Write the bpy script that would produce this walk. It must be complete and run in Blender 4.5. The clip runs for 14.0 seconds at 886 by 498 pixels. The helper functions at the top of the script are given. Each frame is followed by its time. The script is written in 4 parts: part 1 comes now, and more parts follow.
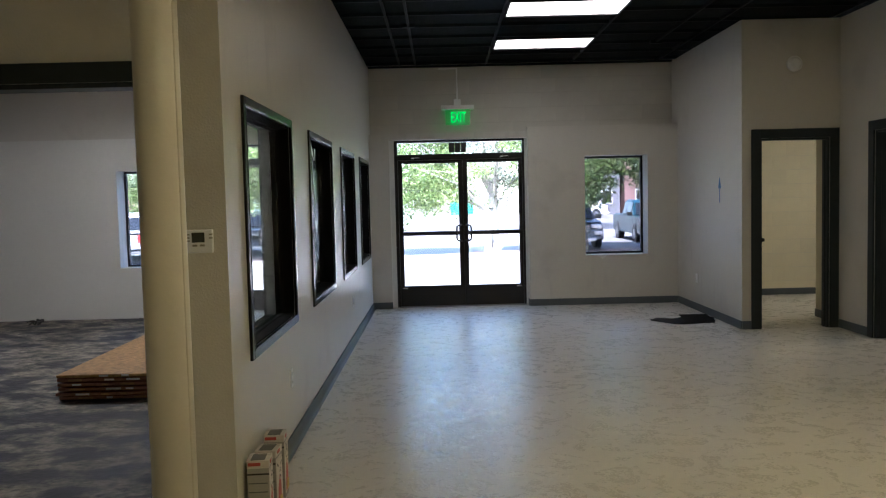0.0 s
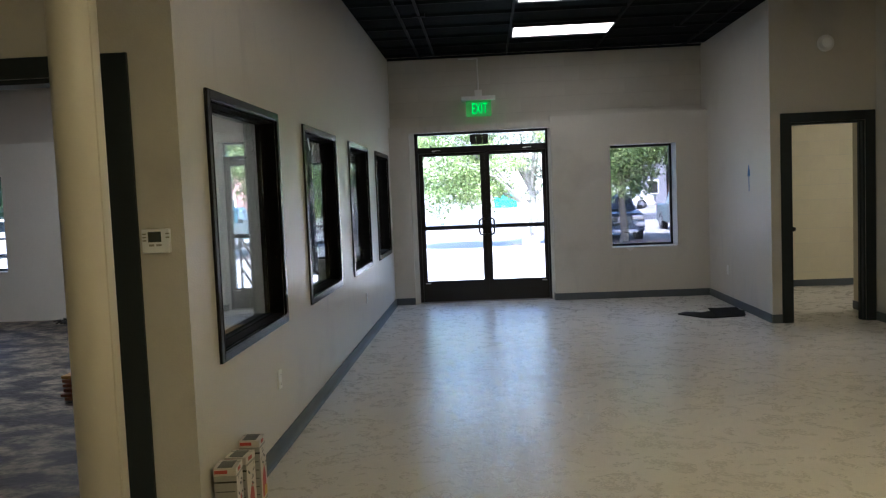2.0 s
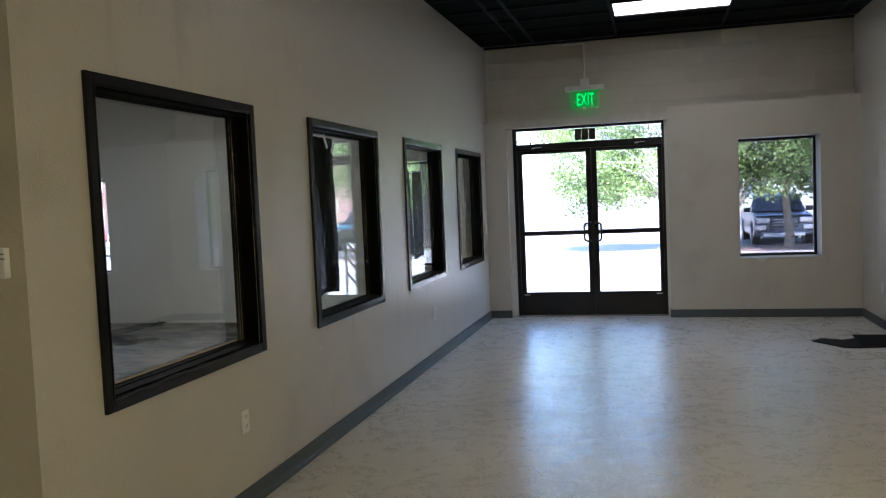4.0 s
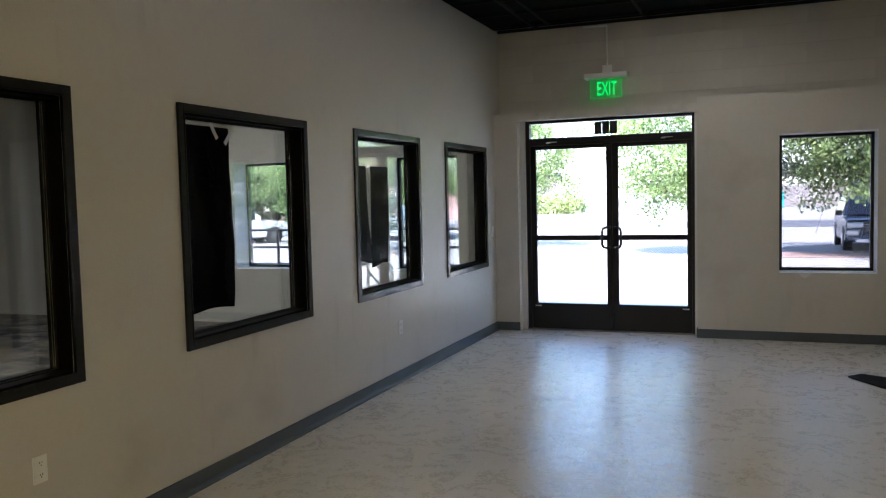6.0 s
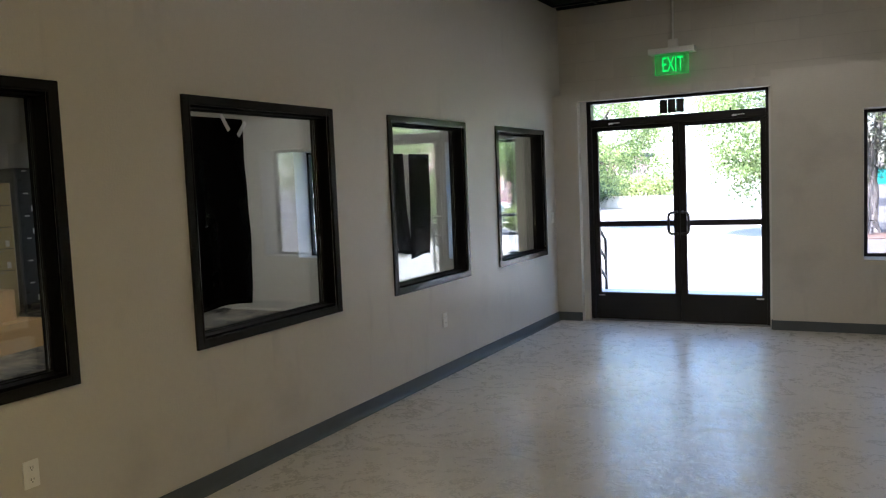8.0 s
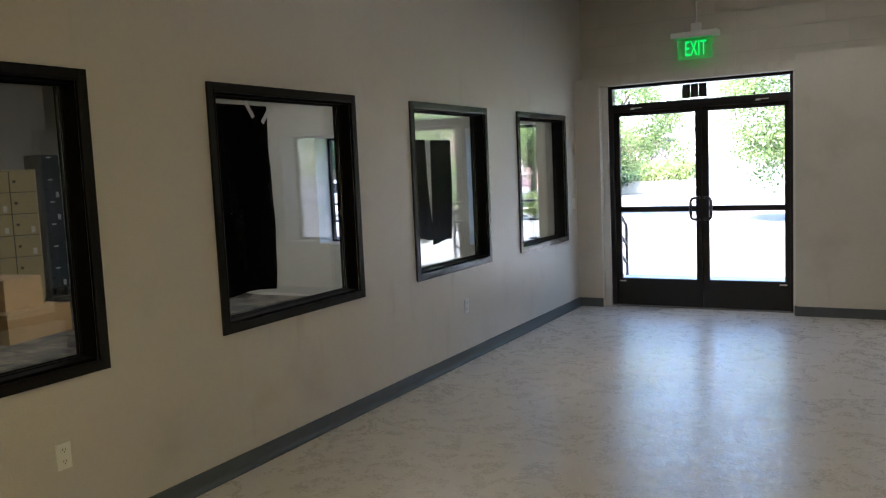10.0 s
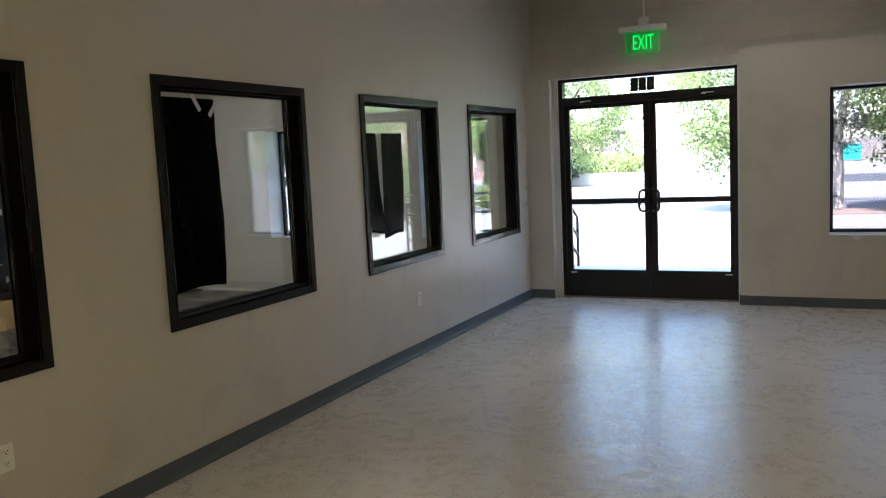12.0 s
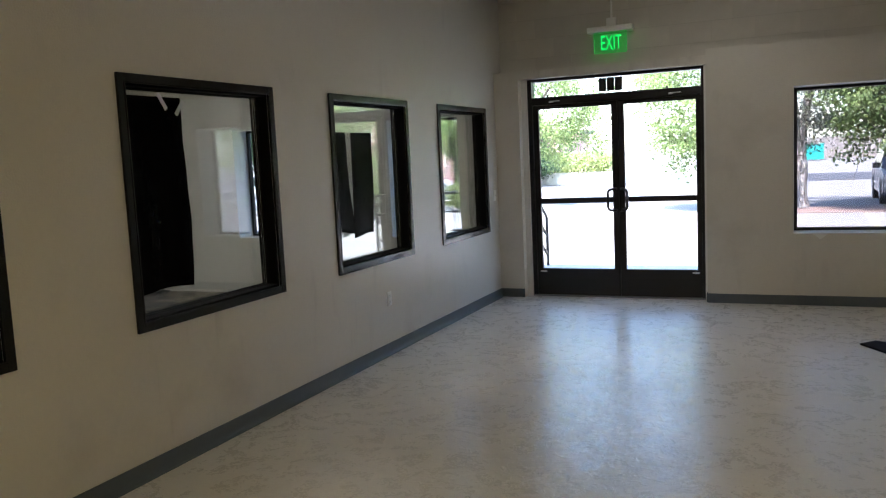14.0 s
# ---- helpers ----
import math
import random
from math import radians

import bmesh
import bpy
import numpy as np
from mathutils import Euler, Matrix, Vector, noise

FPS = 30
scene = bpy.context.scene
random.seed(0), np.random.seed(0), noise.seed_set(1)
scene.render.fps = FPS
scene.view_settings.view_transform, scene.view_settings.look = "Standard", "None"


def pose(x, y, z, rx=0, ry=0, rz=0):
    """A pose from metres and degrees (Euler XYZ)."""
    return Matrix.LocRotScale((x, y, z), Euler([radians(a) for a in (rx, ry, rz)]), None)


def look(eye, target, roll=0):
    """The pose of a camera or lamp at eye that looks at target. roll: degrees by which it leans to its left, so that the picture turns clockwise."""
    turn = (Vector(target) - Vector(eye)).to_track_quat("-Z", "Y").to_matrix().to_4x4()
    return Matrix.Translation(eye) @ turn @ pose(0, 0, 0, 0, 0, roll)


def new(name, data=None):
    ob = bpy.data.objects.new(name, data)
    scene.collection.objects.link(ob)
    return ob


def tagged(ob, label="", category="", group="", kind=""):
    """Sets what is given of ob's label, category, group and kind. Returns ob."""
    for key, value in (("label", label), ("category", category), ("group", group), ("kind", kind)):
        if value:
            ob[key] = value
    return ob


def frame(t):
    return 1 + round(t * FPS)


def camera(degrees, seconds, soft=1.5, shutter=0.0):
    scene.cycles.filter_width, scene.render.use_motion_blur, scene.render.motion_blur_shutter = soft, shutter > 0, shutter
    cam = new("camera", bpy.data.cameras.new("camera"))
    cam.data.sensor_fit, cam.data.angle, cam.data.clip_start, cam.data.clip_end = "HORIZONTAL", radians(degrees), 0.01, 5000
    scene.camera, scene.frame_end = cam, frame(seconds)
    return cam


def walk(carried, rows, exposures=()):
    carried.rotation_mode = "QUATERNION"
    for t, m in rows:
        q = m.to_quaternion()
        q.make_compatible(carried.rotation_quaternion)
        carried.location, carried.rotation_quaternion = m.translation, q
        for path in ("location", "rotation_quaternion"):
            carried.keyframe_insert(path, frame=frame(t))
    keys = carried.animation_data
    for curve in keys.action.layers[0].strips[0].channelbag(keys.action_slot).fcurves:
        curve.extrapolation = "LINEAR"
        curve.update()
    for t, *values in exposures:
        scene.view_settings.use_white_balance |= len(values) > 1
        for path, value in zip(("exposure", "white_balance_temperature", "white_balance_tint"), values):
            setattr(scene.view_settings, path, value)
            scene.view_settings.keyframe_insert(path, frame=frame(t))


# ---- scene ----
cam = camera(56.8, 14.0, 1.2)
PATH = [
    (0, (0.948, 0.119, 1.531), (0.956, 2.115, 1.408), -1.4),
    (0.5, (0.991, 0.113, 1.538), (1.004, 2.109, 1.415), -1.4),
    (1, (1.048, 0.13, 1.535), (1.065, 2.126, 1.408), -1.4),
    (1.5, (1.165, 0.195, 1.516), (1.145, 2.191, 1.391), -1.9),
    (2, (1.289, 0.34, 1.518), (1.181, 2.333, 1.383), -2.4),
    (2.5, (1.433, 0.619, 1.53), (1.297, 2.609, 1.395), -2.5),
    (3, (1.644, 0.884, 1.514), (1.432, 2.868, 1.38), -2.8),
    (3.5, (1.894, 1.135, 1.527), (1.492, 3.09, 1.403), -2.9),
    (4, (2.054, 1.478, 1.516), (1.548, 3.409, 1.396), -2.5),
    (6.5, (3.011, 2.89, 1.546), (2.212, 4.719, 1.422), -1.4),
    (7, (3.122, 3.056, 1.554), (2.246, 4.85, 1.436), -1.6),
    (7.5, (3.093, 3.103, 1.556), (2.189, 4.882, 1.434), -2.0),
    (8, (3.074, 3.09, 1.56), (2.142, 4.852, 1.398), -2.4),
    (8.5, (3.064, 3.069, 1.564), (2.108, 4.817, 1.388), -2.6),
    (11, (3.061, 3.063, 1.57), (2.09, 4.799, 1.361), -2.6),
    (11.5, (3.071, 3.062, 1.573), (2.166, 4.832, 1.356), -2.6),
    (12, (3.077, 3.067, 1.569), (2.205, 4.854, 1.351), -2.7),
    (12.5, (3.075, 3.066, 1.569), (2.225, 4.863, 1.348), -2.8),
    (13, (3.066, 3.071, 1.569), (2.225, 4.872, 1.348), -2.8),
    (13.5, (3.077, 3.067, 1.569), (2.25, 4.874, 1.347), -2.8),
    (14, (3.076, 3.07, 1.567), (2.27, 4.887, 1.345), -2.7),
]
walk(cam, [(t, look(eye, target, roll)) for t, eye, target, roll in PATH], ((0.0, 3.42, 5550, 17), (3.5, 3.42, 5450, 17), (7.5, 3.36, 5900, 17), (9.0, 3.38, 5900, 17), (11.0, 3.54, 5950, 17), (12.0, 3.38, 6000, 16), (14.0, 3.34, 6000, 16)))

# ---- world, sun and lamps ----
world = bpy.data.worlds.new("sky")
scene.world = world
world.use_nodes = True
wn = world.node_tree.nodes
sky = wn.new("ShaderNodeTexSky")
sky.sky_type = "NISHITA"
sky.sun_disc = False
SUN_UP, SUN_TURN = 62, 12
sky.sun_elevation = radians(SUN_UP)
sky.sun_rotation = radians(180 + SUN_TURN)
wn["Background"].inputs[1].default_value = 0.15
world.node_tree.links.new(sky.outputs[0], wn["Background"].inputs[0])
sun = new("sun", bpy.data.lights.new("sun", "SUN"))
sun.data.energy, sun.data.angle, sun.data.color = 5.0, radians(0.5), (1.0, 0.95, 0.88)
sun.matrix_world = look((0, 0, 0), (math.sin(radians(SUN_TURN)) * 0.47, 0.47, -0.88))
FRONT = 11.65
UPPER = 11.80
CEIL = 3.385
WEST_FLOOR = -0.04
LOT = -0.5


# ---- materials ----
def mat(name, base, rough=0.6, metal=0.0, var=0.12, scale=3.0, fine=60.0, bump=0.0, bump_scale=120.0, spec=0.5, stain=None, stain_at=(0.55, 0.7), stain_scale=2.0, stretch=(1, 1, 1), random_tone=0.0, rough_var=0.08):
    m = bpy.data.materials.new(name)
    m.use_nodes = True
    nt = m.node_tree
    n, ln = nt.nodes, nt.links
    b = n["Principled BSDF"]
    b.inputs["Metallic"].default_value = metal
    b.inputs["Specular IOR Level"].default_value = spec
    tc = n.new("ShaderNodeTexCoord")
    mp = n.new("ShaderNodeMapping")
    mp.inputs["Scale"].default_value = stretch
    ln.new(tc.outputs["Object"], mp.inputs[0])

    def noise_at(s, detail=4.0):
        t = n.new("ShaderNodeTexNoise")
        t.inputs["Scale"].default_value = s
        t.inputs["Detail"].default_value = detail
        ln.new(mp.outputs[0], t.inputs["Vector"])
        return t.outputs["Fac"]

    def math_node(op, a, c, clamp=False):
        q = n.new("ShaderNodeMath")
        q.operation, q.use_clamp = op, clamp
        for i, v in enumerate((a, c)):
            if isinstance(v, (int, float)):
                q.inputs[i].default_value = v
            else:
                ln.new(v, q.inputs[i])
        return q.outputs[0]

    broad, grain = noise_at(scale), noise_at(fine)
    tone = math_node("ADD", math_node("MULTIPLY", math_node("SUBTRACT", broad, 0.5), 2.2 * var), math_node("MULTIPLY", math_node("SUBTRACT", grain, 0.5), 1.2 * var))
    tone = math_node("ADD", tone, 1.0)
    if random_tone:
        info = n.new("ShaderNodeObjectInfo")
        tone = math_node("MULTIPLY", tone, math_node("ADD", 1 - random_tone / 2, math_node("MULTIPLY", info.outputs["Random"], random_tone)))
    colour = n.new("ShaderNodeMix")
    colour.data_type = "RGBA"
    colour.blend_type = "MULTIPLY"
    colour.inputs["Factor"].default_value = 1.0
    colour.inputs["A"].default_value = (*base, 1)
    grey = n.new("ShaderNodeCombineColor")
    for i in range(3):
        ln.new(tone, grey.inputs[i])
    ln.new(grey.outputs[0], colour.inputs["B"])
    out = colour.outputs["Result"]
    if stain:
        s = noise_at(stain_scale, 8.0)
        ramp = n.new("ShaderNodeMapRange")
        ramp.inputs["From Min"].default_value, ramp.inputs["From Max"].default_value = stain_at
        ln.new(s, ramp.inputs["Value"])
        mx = n.new("ShaderNodeMix")
        mx.data_type = "RGBA"
        ln.new(ramp.outputs[0], mx.inputs["Factor"])
        ln.new(out, mx.inputs["A"])
        mx.inputs["B"].default_value = (*stain, 1)
        out = mx.outputs["Result"]
    ln.new(out, b.inputs["Base Color"])
    ln.new(math_node("ADD", math_node("MULTIPLY", math_node("SUBTRACT", broad, 0.5), 2 * rough_var), rough, True), b.inputs["Roughness"])
    if bump:
        bp = n.new("ShaderNodeBump")
        bp.inputs["Strength"].default_value = 1.0
        bp.inputs["Distance"].default_value = bump
        ln.new(noise_at(bump_scale, 2.0), bp.inputs["Height"])
        ln.new(bp.outputs[0], b.inputs["Normal"])
    return m


def glass_mat(name, tint=(1, 1, 1), ior=1.5):
    m = bpy.data.materials.new(name)
    m.use_nodes = True
    n, ln = m.node_tree.nodes, m.node_tree.links
    n.remove(n["Principled BSDF"])
    g = n.new("ShaderNodeBsdfGlass")
    g.inputs["Color"].default_value = (*tint, 1)
    g.inputs["Roughness"].default_value = 0.0
    g.inputs["IOR"].default_value = ior
    ln.new(g.outputs[0], n["Material Output"].inputs["Surface"])
    return m


def glow_mat(name, colour, strength):
    m = bpy.data.materials.new(name)
    m.use_nodes = True
    n = m.node_tree.nodes
    b = n["Principled BSDF"]
    b.inputs["Base Color"].default_value = (*colour, 1)
    b.inputs["Emission Color"].default_value = (*colour, 1)
    b.inputs["Emission Strength"].default_value = strength
    return m


WALL = mat("greige_wall_paint", (0.61, 0.58, 0.515), 0.31, var=0.05, scale=1.2, fine=30, bump=0.0018, bump_scale=95, stain=(0.47, 0.44, 0.385), stain_at=(0.58, 0.90), stain_scale=1.7)


def smudge(m, tone):
    """Faint upright smears left by handling, gathered in a few places."""
    n, ln = m.node_tree.nodes, m.node_tree.links
    b = n["Principled BSDF"]
    tc = n.new("ShaderNodeTexCoord")
    factor = None
    for scale, stretch, lo, hi, top in ((7.0, (1, 1, 0.22), 0.56, 0.72, 0.36), (0.75, (1, 1, 0.8), 0.50, 0.62, 1.0)):
        mp, t, q = n.new("ShaderNodeMapping"), n.new("ShaderNodeTexNoise"), n.new("ShaderNodeMapRange")
        mp.inputs["Scale"].default_value = stretch
        t.inputs["Scale"].default_value, t.inputs["Detail"].default_value = scale, 5.0
        for k, v in (("From Min", lo), ("From Max", hi), ("To Max", top)):
            q.inputs[k].default_value = v
        ln.new(tc.outputs["Object"], mp.inputs[0])
        ln.new(mp.outputs[0], t.inputs["Vector"])
        ln.new(t.outputs["Fac"], q.inputs["Value"])
        if factor is None:
            factor = q.outputs[0]
        else:
            both = n.new("ShaderNodeMath")
            both.operation = "MULTIPLY"
            ln.new(factor, both.inputs[0])
            ln.new(q.outputs[0], both.inputs[1])
            factor = both.outputs[0]
    mx = n.new("ShaderNodeMix")
    mx.data_type = "RGBA"
    ln.new(factor, mx.inputs["Factor"])
    ln.new(b.inputs["Base Color"].links[0].from_socket, mx.inputs["A"])
    mx.inputs["B"].default_value = (*tone, 1)
    ln.new(mx.outputs["Result"], b.inputs["Base Color"])


smudge(WALL, (0.36, 0.34, 0.31))
WALL_WHITE = mat("white_wall_paint", (0.70, 0.69, 0.64), 0.6, var=0.05, scale=1.0, fine=25, bump=0.0008, bump_scale=90)
BLOCK = mat("painted_block", (0.58, 0.55, 0.48), 0.6, var=0.06, scale=4, fine=60, bump=0.0015, bump_scale=160, random_tone=0.06)
BLOCK_CREAM = mat("cream_painted_block", (0.74, 0.68, 0.50), 0.6, var=0.05, scale=4, fine=60, bump=0.0012, bump_scale=160, random_tone=0.05)
MORTAR_CREAM = mat("cream_painted_mortar", (0.68, 0.64, 0.51), 0.8, var=0.08, scale=6, fine=90)
MORTAR = mat("painted_mortar", (0.52, 0.49, 0.425), 0.8, var=0.08, scale=6, fine=90)
CEILING_BLACK = mat("black_ceiling_tile", (0.0035, 0.0060, 0.0066), 0.9, spec=0.12, var=0.25, scale=5, fine=120, bump=0.001, bump_scale=200)
GRID_BLACK = mat("black_ceiling_grid", (0.008, 0.011, 0.0118), 0.7, spec=0.2, var=0.1)
BASE_GREY = mat("grey_vinyl_base", (0.082, 0.100, 0.114), 0.5, var=0.12, scale=4, fine=40)
TRIM_DARK = mat("charcoal_paint", (0.0165, 0.0245, 0.0285), 0.45, spec=0.35, var=0.12, scale=3, fine=60, bump=0.0004, bump_scale=60)
FRAME_BLACK = mat("black_window_trim", (0.006, 0.006, 0.006), 0.2, spec=0.35, var=0.15, scale=3, fine=50, rough_var=0.03)
# The trim's black paint again, reflections cut so the jambs look shaded.
JAMB_DARKENED = mat("black_trim_paint_sheen_cut", (0.005, 0.005, 0.005), 0.55, spec=0.12, var=0.15, scale=3, fine=50)
JAMB_DARKENED.node_tree.nodes["Principled BSDF"].inputs["IOR"].default_value = 1.15
BRONZE = mat("dark_bronze_aluminium", (0.02, 0.02, 0.022), 0.38, 0.4, var=0.1, scale=3, fine=70)
STEEL = mat("brushed_steel", (0.35, 0.35, 0.36), 0.35, 1.0, var=0.1)
HANDLE = mat("dark_worn_steel", (0.06, 0.058, 0.055), 0.35, 0.8, var=0.15)
WHITE_PLASTIC = mat("white_plastic", (0.86, 0.855, 0.82), 0.4, var=0.03)
COOL_PLASTIC = mat("cool_white_plastic", (0.80, 0.81, 0.84), 0.35, var=0.03)
CARD_DARK = mat("dark_grey_printed_card", (0.10, 0.10, 0.095), 0.5, var=0.2, scale=20, fine=80)
DARK_PLASTIC = mat("dark_plastic", (0.02, 0.02, 0.02), 0.35, var=0.1)
SCREEN = mat("dull_lcd", (0.05, 0.06, 0.055), 0.25, var=0.05)
GLASS = glass_mat("window_glass", (0.97, 0.985, 0.98))
GLASS_COATED = glass_mat("coated_window_glass", (0.97, 0.985, 0.98), 1.57)
GLASS_TINT = glass_mat("grey_tinted_glass", (0.55, 0.55, 0.57))
GLASS_PALE = glass_mat("pale_grey_tinted_glass", (0.74, 0.75, 0.76))
ACRYLIC = glass_mat("clear_acrylic", (0.75, 1.0, 0.8), 1.2)
an, al = ACRYLIC.node_tree.nodes, ACRYLIC.node_tree.links
both, glow = an.new("ShaderNodeAddShader"), an.new("ShaderNodeEmission")
glow.inputs["Color"].default_value, glow.inputs["Strength"].default_value = (0.02, 1.0, 0.18, 1), 0.002
al.new(an["Glass BSDF"].outputs[0], both.inputs[0])
al.new(glow.outputs[0], both.inputs[1])
al.new(both.outputs[0], an["Material Output"].inputs["Surface"])
TROFFER = glow_mat("lit_diffuser", (1.0, 0.93, 0.77), 0.47)
# Warm glow of the unseen panels added over the south part.
FILL_WARM = glow_mat("added_warm_fill", (1.0, 0.795, 0.37), 1.48)
# Strong glow for the unseen panel added in the west room.
FILL_WEST = glow_mat("added_neutral_fill", (1.0, 0.93, 0.80), 3.2)
TROFFER_SIDE = glow_mat("lit_side_diffuser", (1.0, 0.88, 0.62), 1.4)
EXIT_GREEN = glow_mat("green_exit_letters", (0.01, 0.75, 0.10), 0.15)
EXIT_EDGE = glow_mat("green_exit_edge", (0.02, 0.6, 0.1), 0.08)
PIPE_PAINT = mat("cream_gloss_paint", (0.62, 0.58, 0.49), 0.35, var=0.05, scale=2, fine=20, bump=0.0012, bump_scale=25)
CONCRETE = mat("stained_concrete", (0.17, 0.15, 0.115), 0.66, spec=0.4, var=2.0, scale=9.0, fine=24, bump=0.006, bump_scale=22, stain=(0.024, 0.024, 0.026), stain_at=(0.46, 0.57), stain_scale=2.6, stretch=(1, 1.4, 1), rough_var=0.25)
OSB = mat("osb_board", (0.40, 0.235, 0.085), 0.75, var=0.7, scale=26, fine=90, bump=0.001, bump_scale=60)
OSB_EDGE = mat("osb_edge", (0.24, 0.105, 0.06), 0.8, var=0.4, scale=20, fine=80)
PLY = mat("birch_plywood", (0.52, 0.34, 0.16), 0.55, var=0.12, scale=3, fine=30, stretch=(1, 1, 5))
SHEET_BLACK = mat("black_plastic_sheet", (0.003, 0.003, 0.0035), 0.13, var=0.2, scale=6, fine=40, bump=0.004, bump_scale=13, spec=0.5, rough_var=0.04)
SHEET_BLACK.node_tree.nodes["Principled BSDF"].inputs["IOR"].default_value = 1.13
TAPE = mat("clear_tape", (0.55, 0.55, 0.6), 0.2, var=0.1)
LOCKER_TAN = mat("tan_locker_enamel", (0.45, 0.37, 0.18), 0.45, var=0.06, scale=5, fine=50, random_tone=0.08)
LOCKER_GREY = mat("dark_grey_locker_enamel", (0.06, 0.065, 0.07), 0.45, var=0.08, scale=5, fine=50, random_tone=0.1)
MARBLE = mat("white_veined_marble", (0.78, 0.76, 0.71), 0.25, var=0.06, scale=2, fine=20, stain=(0.46, 0.44, 0.40), stain_at=(0.58, 0.66), stain_scale=3.5, stretch=(1, 1, 0.5))
MIRROR = mat("silvered_mirror", (0.86, 0.88, 0.86), 0.03, 1.0, var=0.0, rough_var=0.0)
PAPER = mat("paper_label", (0.75, 0.74, 0.7), 0.7, var=0.05)
CARD_GREY = mat("grey_printed_card", (0.33, 0.32, 0.29), 0.55, var=0.1, scale=12, fine=60)
CARD_WHITE = mat("white_printed_card", (0.62, 0.58, 0.52), 0.5, var=0.06)
CARD_RED = mat("red_print", (0.45, 0.07, 0.06), 0.5, var=0.1)
CARD_YELLOW = mat("yellow_print", (0.55, 0.38, 0.05), 0.5, var=0.1)
BLUE_TAPE = mat("blue_painters_tape", (0.05, 0.17, 0.42), 0.6, var=0.08)
VINYL_DUST = mat("black_rubber_mat", (0.006, 0.006, 0.0065), 0.7, spec=0.15, var=0.2, scale=12)
# outdoors
LOT_MAT = mat("sunlit_concrete_lot", (0.195, 0.188, 0.181), 0.85, var=0.12, scale=0.3, fine=8)
WALK_MAT = mat("concrete_walk", (0.42, 0.41, 0.39), 0.8, var=0.1, scale=0.8, fine=12)
# Concrete whitened so the block under the hedge burns out like sun glare.
GLARE_CONCRETE = mat("glare_white_concrete", (0.66, 0.64, 0.60), 0.85, var=0.1, scale=0.5, fine=10)
ASPHALT = mat("road_asphalt", (0.055, 0.056, 0.06), 0.8, var=0.2, scale=0.5, fine=20)
MULCH = mat("pinkish_brown_mulch", (0.20, 0.135, 0.115), 0.9, var=0.4, scale=3, fine=25)
LINE_YELLOW = mat("yellow_road_paint", (0.36, 0.31, 0.17), 0.7, var=0.1)
BARK = mat("grey_brown_bark", (0.17, 0.14, 0.11), 0.9, var=0.4, scale=4, fine=25, bump=0.02, bump_scale=18)
BARK_PALE = mat("pale_grey_bark", (0.40, 0.37, 0.34), 0.9, var=0.4, scale=4, fine=25, bump=0.02, bump_scale=18)
FENCE_GREY = mat("weathered_fence_wood", (0.26, 0.23, 0.21), 0.9, var=0.2, scale=1, fine=12, random_tone=0.2)
TEAL = mat("teal_dumpster_paint", (0.02, 0.42, 0.36), 0.5, var=0.1)
STUCCO_GREY = mat("grey_stucco", (0.15, 0.148, 0.16), 0.9, var=0.08, scale=0.6, fine=8)
PINK_STUCCO = mat("pink_stucco", (0.46, 0.27, 0.25), 0.9, var=0.08, scale=0.6, fine=8)
BRICK_RED = mat("red_brown_siding", (0.20, 0.115, 0.10), 0.85, var=0.12, scale=0.8, fine=8)
ROOF = mat("roof_shingle", (0.10, 0.09, 0.09), 0.9, var=0.2)
CAR_DARK = mat("dark_grey_car_paint", (0.03, 0.035, 0.045), 0.2, 0.3, var=0.05)
CAR_SILVER = mat("dark_silver_car_paint", (0.075, 0.085, 0.11), 0.22, 0.4, var=0.05)
CAR_LIGHT = mat("light_silver_car_paint", (0.42, 0.43, 0.45), 0.25, 0.4, var=0.04)
CAR_WHITE = mat("white_car_paint", (0.75, 0.75, 0.74), 0.3, var=0.03)
CAR_BLUE = mat("teal_blue_car_paint", (0.006, 0.040, 0.058), 0.3, 0.0, var=0.05)
CAR_GLASS = mat("dark_car_glass", (0.01, 0.012, 0.015), 0.06, var=0.02)
TYRE = mat("tyre_rubber", (0.015, 0.015, 0.016), 0.8, var=0.1)
RED_LAMP = mat("red_tail_lamp", (0.5, 0.02, 0.02), 0.2, var=0.02)
CLEAR_LAMP = mat("head_lamp", (0.6, 0.6, 0.62), 0.1, 0.5, var=0.02)


def leaf_mat(name, dark, light):
    m = bpy.data.materials.new(name)
    m.use_nodes = True
    n, ln = m.node_tree.nodes, m.node_tree.links
    g = n.new("ShaderNodeNewGeometry")
    r = n.new("ShaderNodeValToRGB")
    r.color_ramp.elements[0].color, r.color_ramp.elements[1].color = (*dark, 1), (*light, 1)
    ln.new(g.outputs["Random Per Island"], r.inputs[0])
    ln.new(r.outputs[0], n["Principled BSDF"].inputs["Base Color"])
    n["Principled BSDF"].inputs["Roughness"].default_value = 0.5
    t = n.new("ShaderNodeBsdfTranslucent")
    ln.new(r.outputs[0], t.inputs["Color"])
    mx = n.new("ShaderNodeMixShader")
    mx.inputs[0].default_value = 0.58
    ln.new(n["Principled BSDF"].outputs[0], mx.inputs[1])
    ln.new(t.outputs[0], mx.inputs[2])
    ln.new(mx.outputs[0], n["Material Output"].inputs["Surface"])
    return m


LEAF = leaf_mat("green_leaves", (0.095, 0.15, 0.05), (0.36, 0.45, 0.18))
LEAF_GREY = leaf_mat("grey_green_leaves", (0.12, 0.14, 0.105), (0.31, 0.34, 0.27))
LEAF_PALE = leaf_mat("pale_green_leaves", (0.22, 0.27, 0.10), (0.42, 0.48, 0.22))
LEAF_DARK = leaf_mat("dark_conifer_leaves", (0.025, 0.055, 0.03), (0.07, 0.13, 0.06))


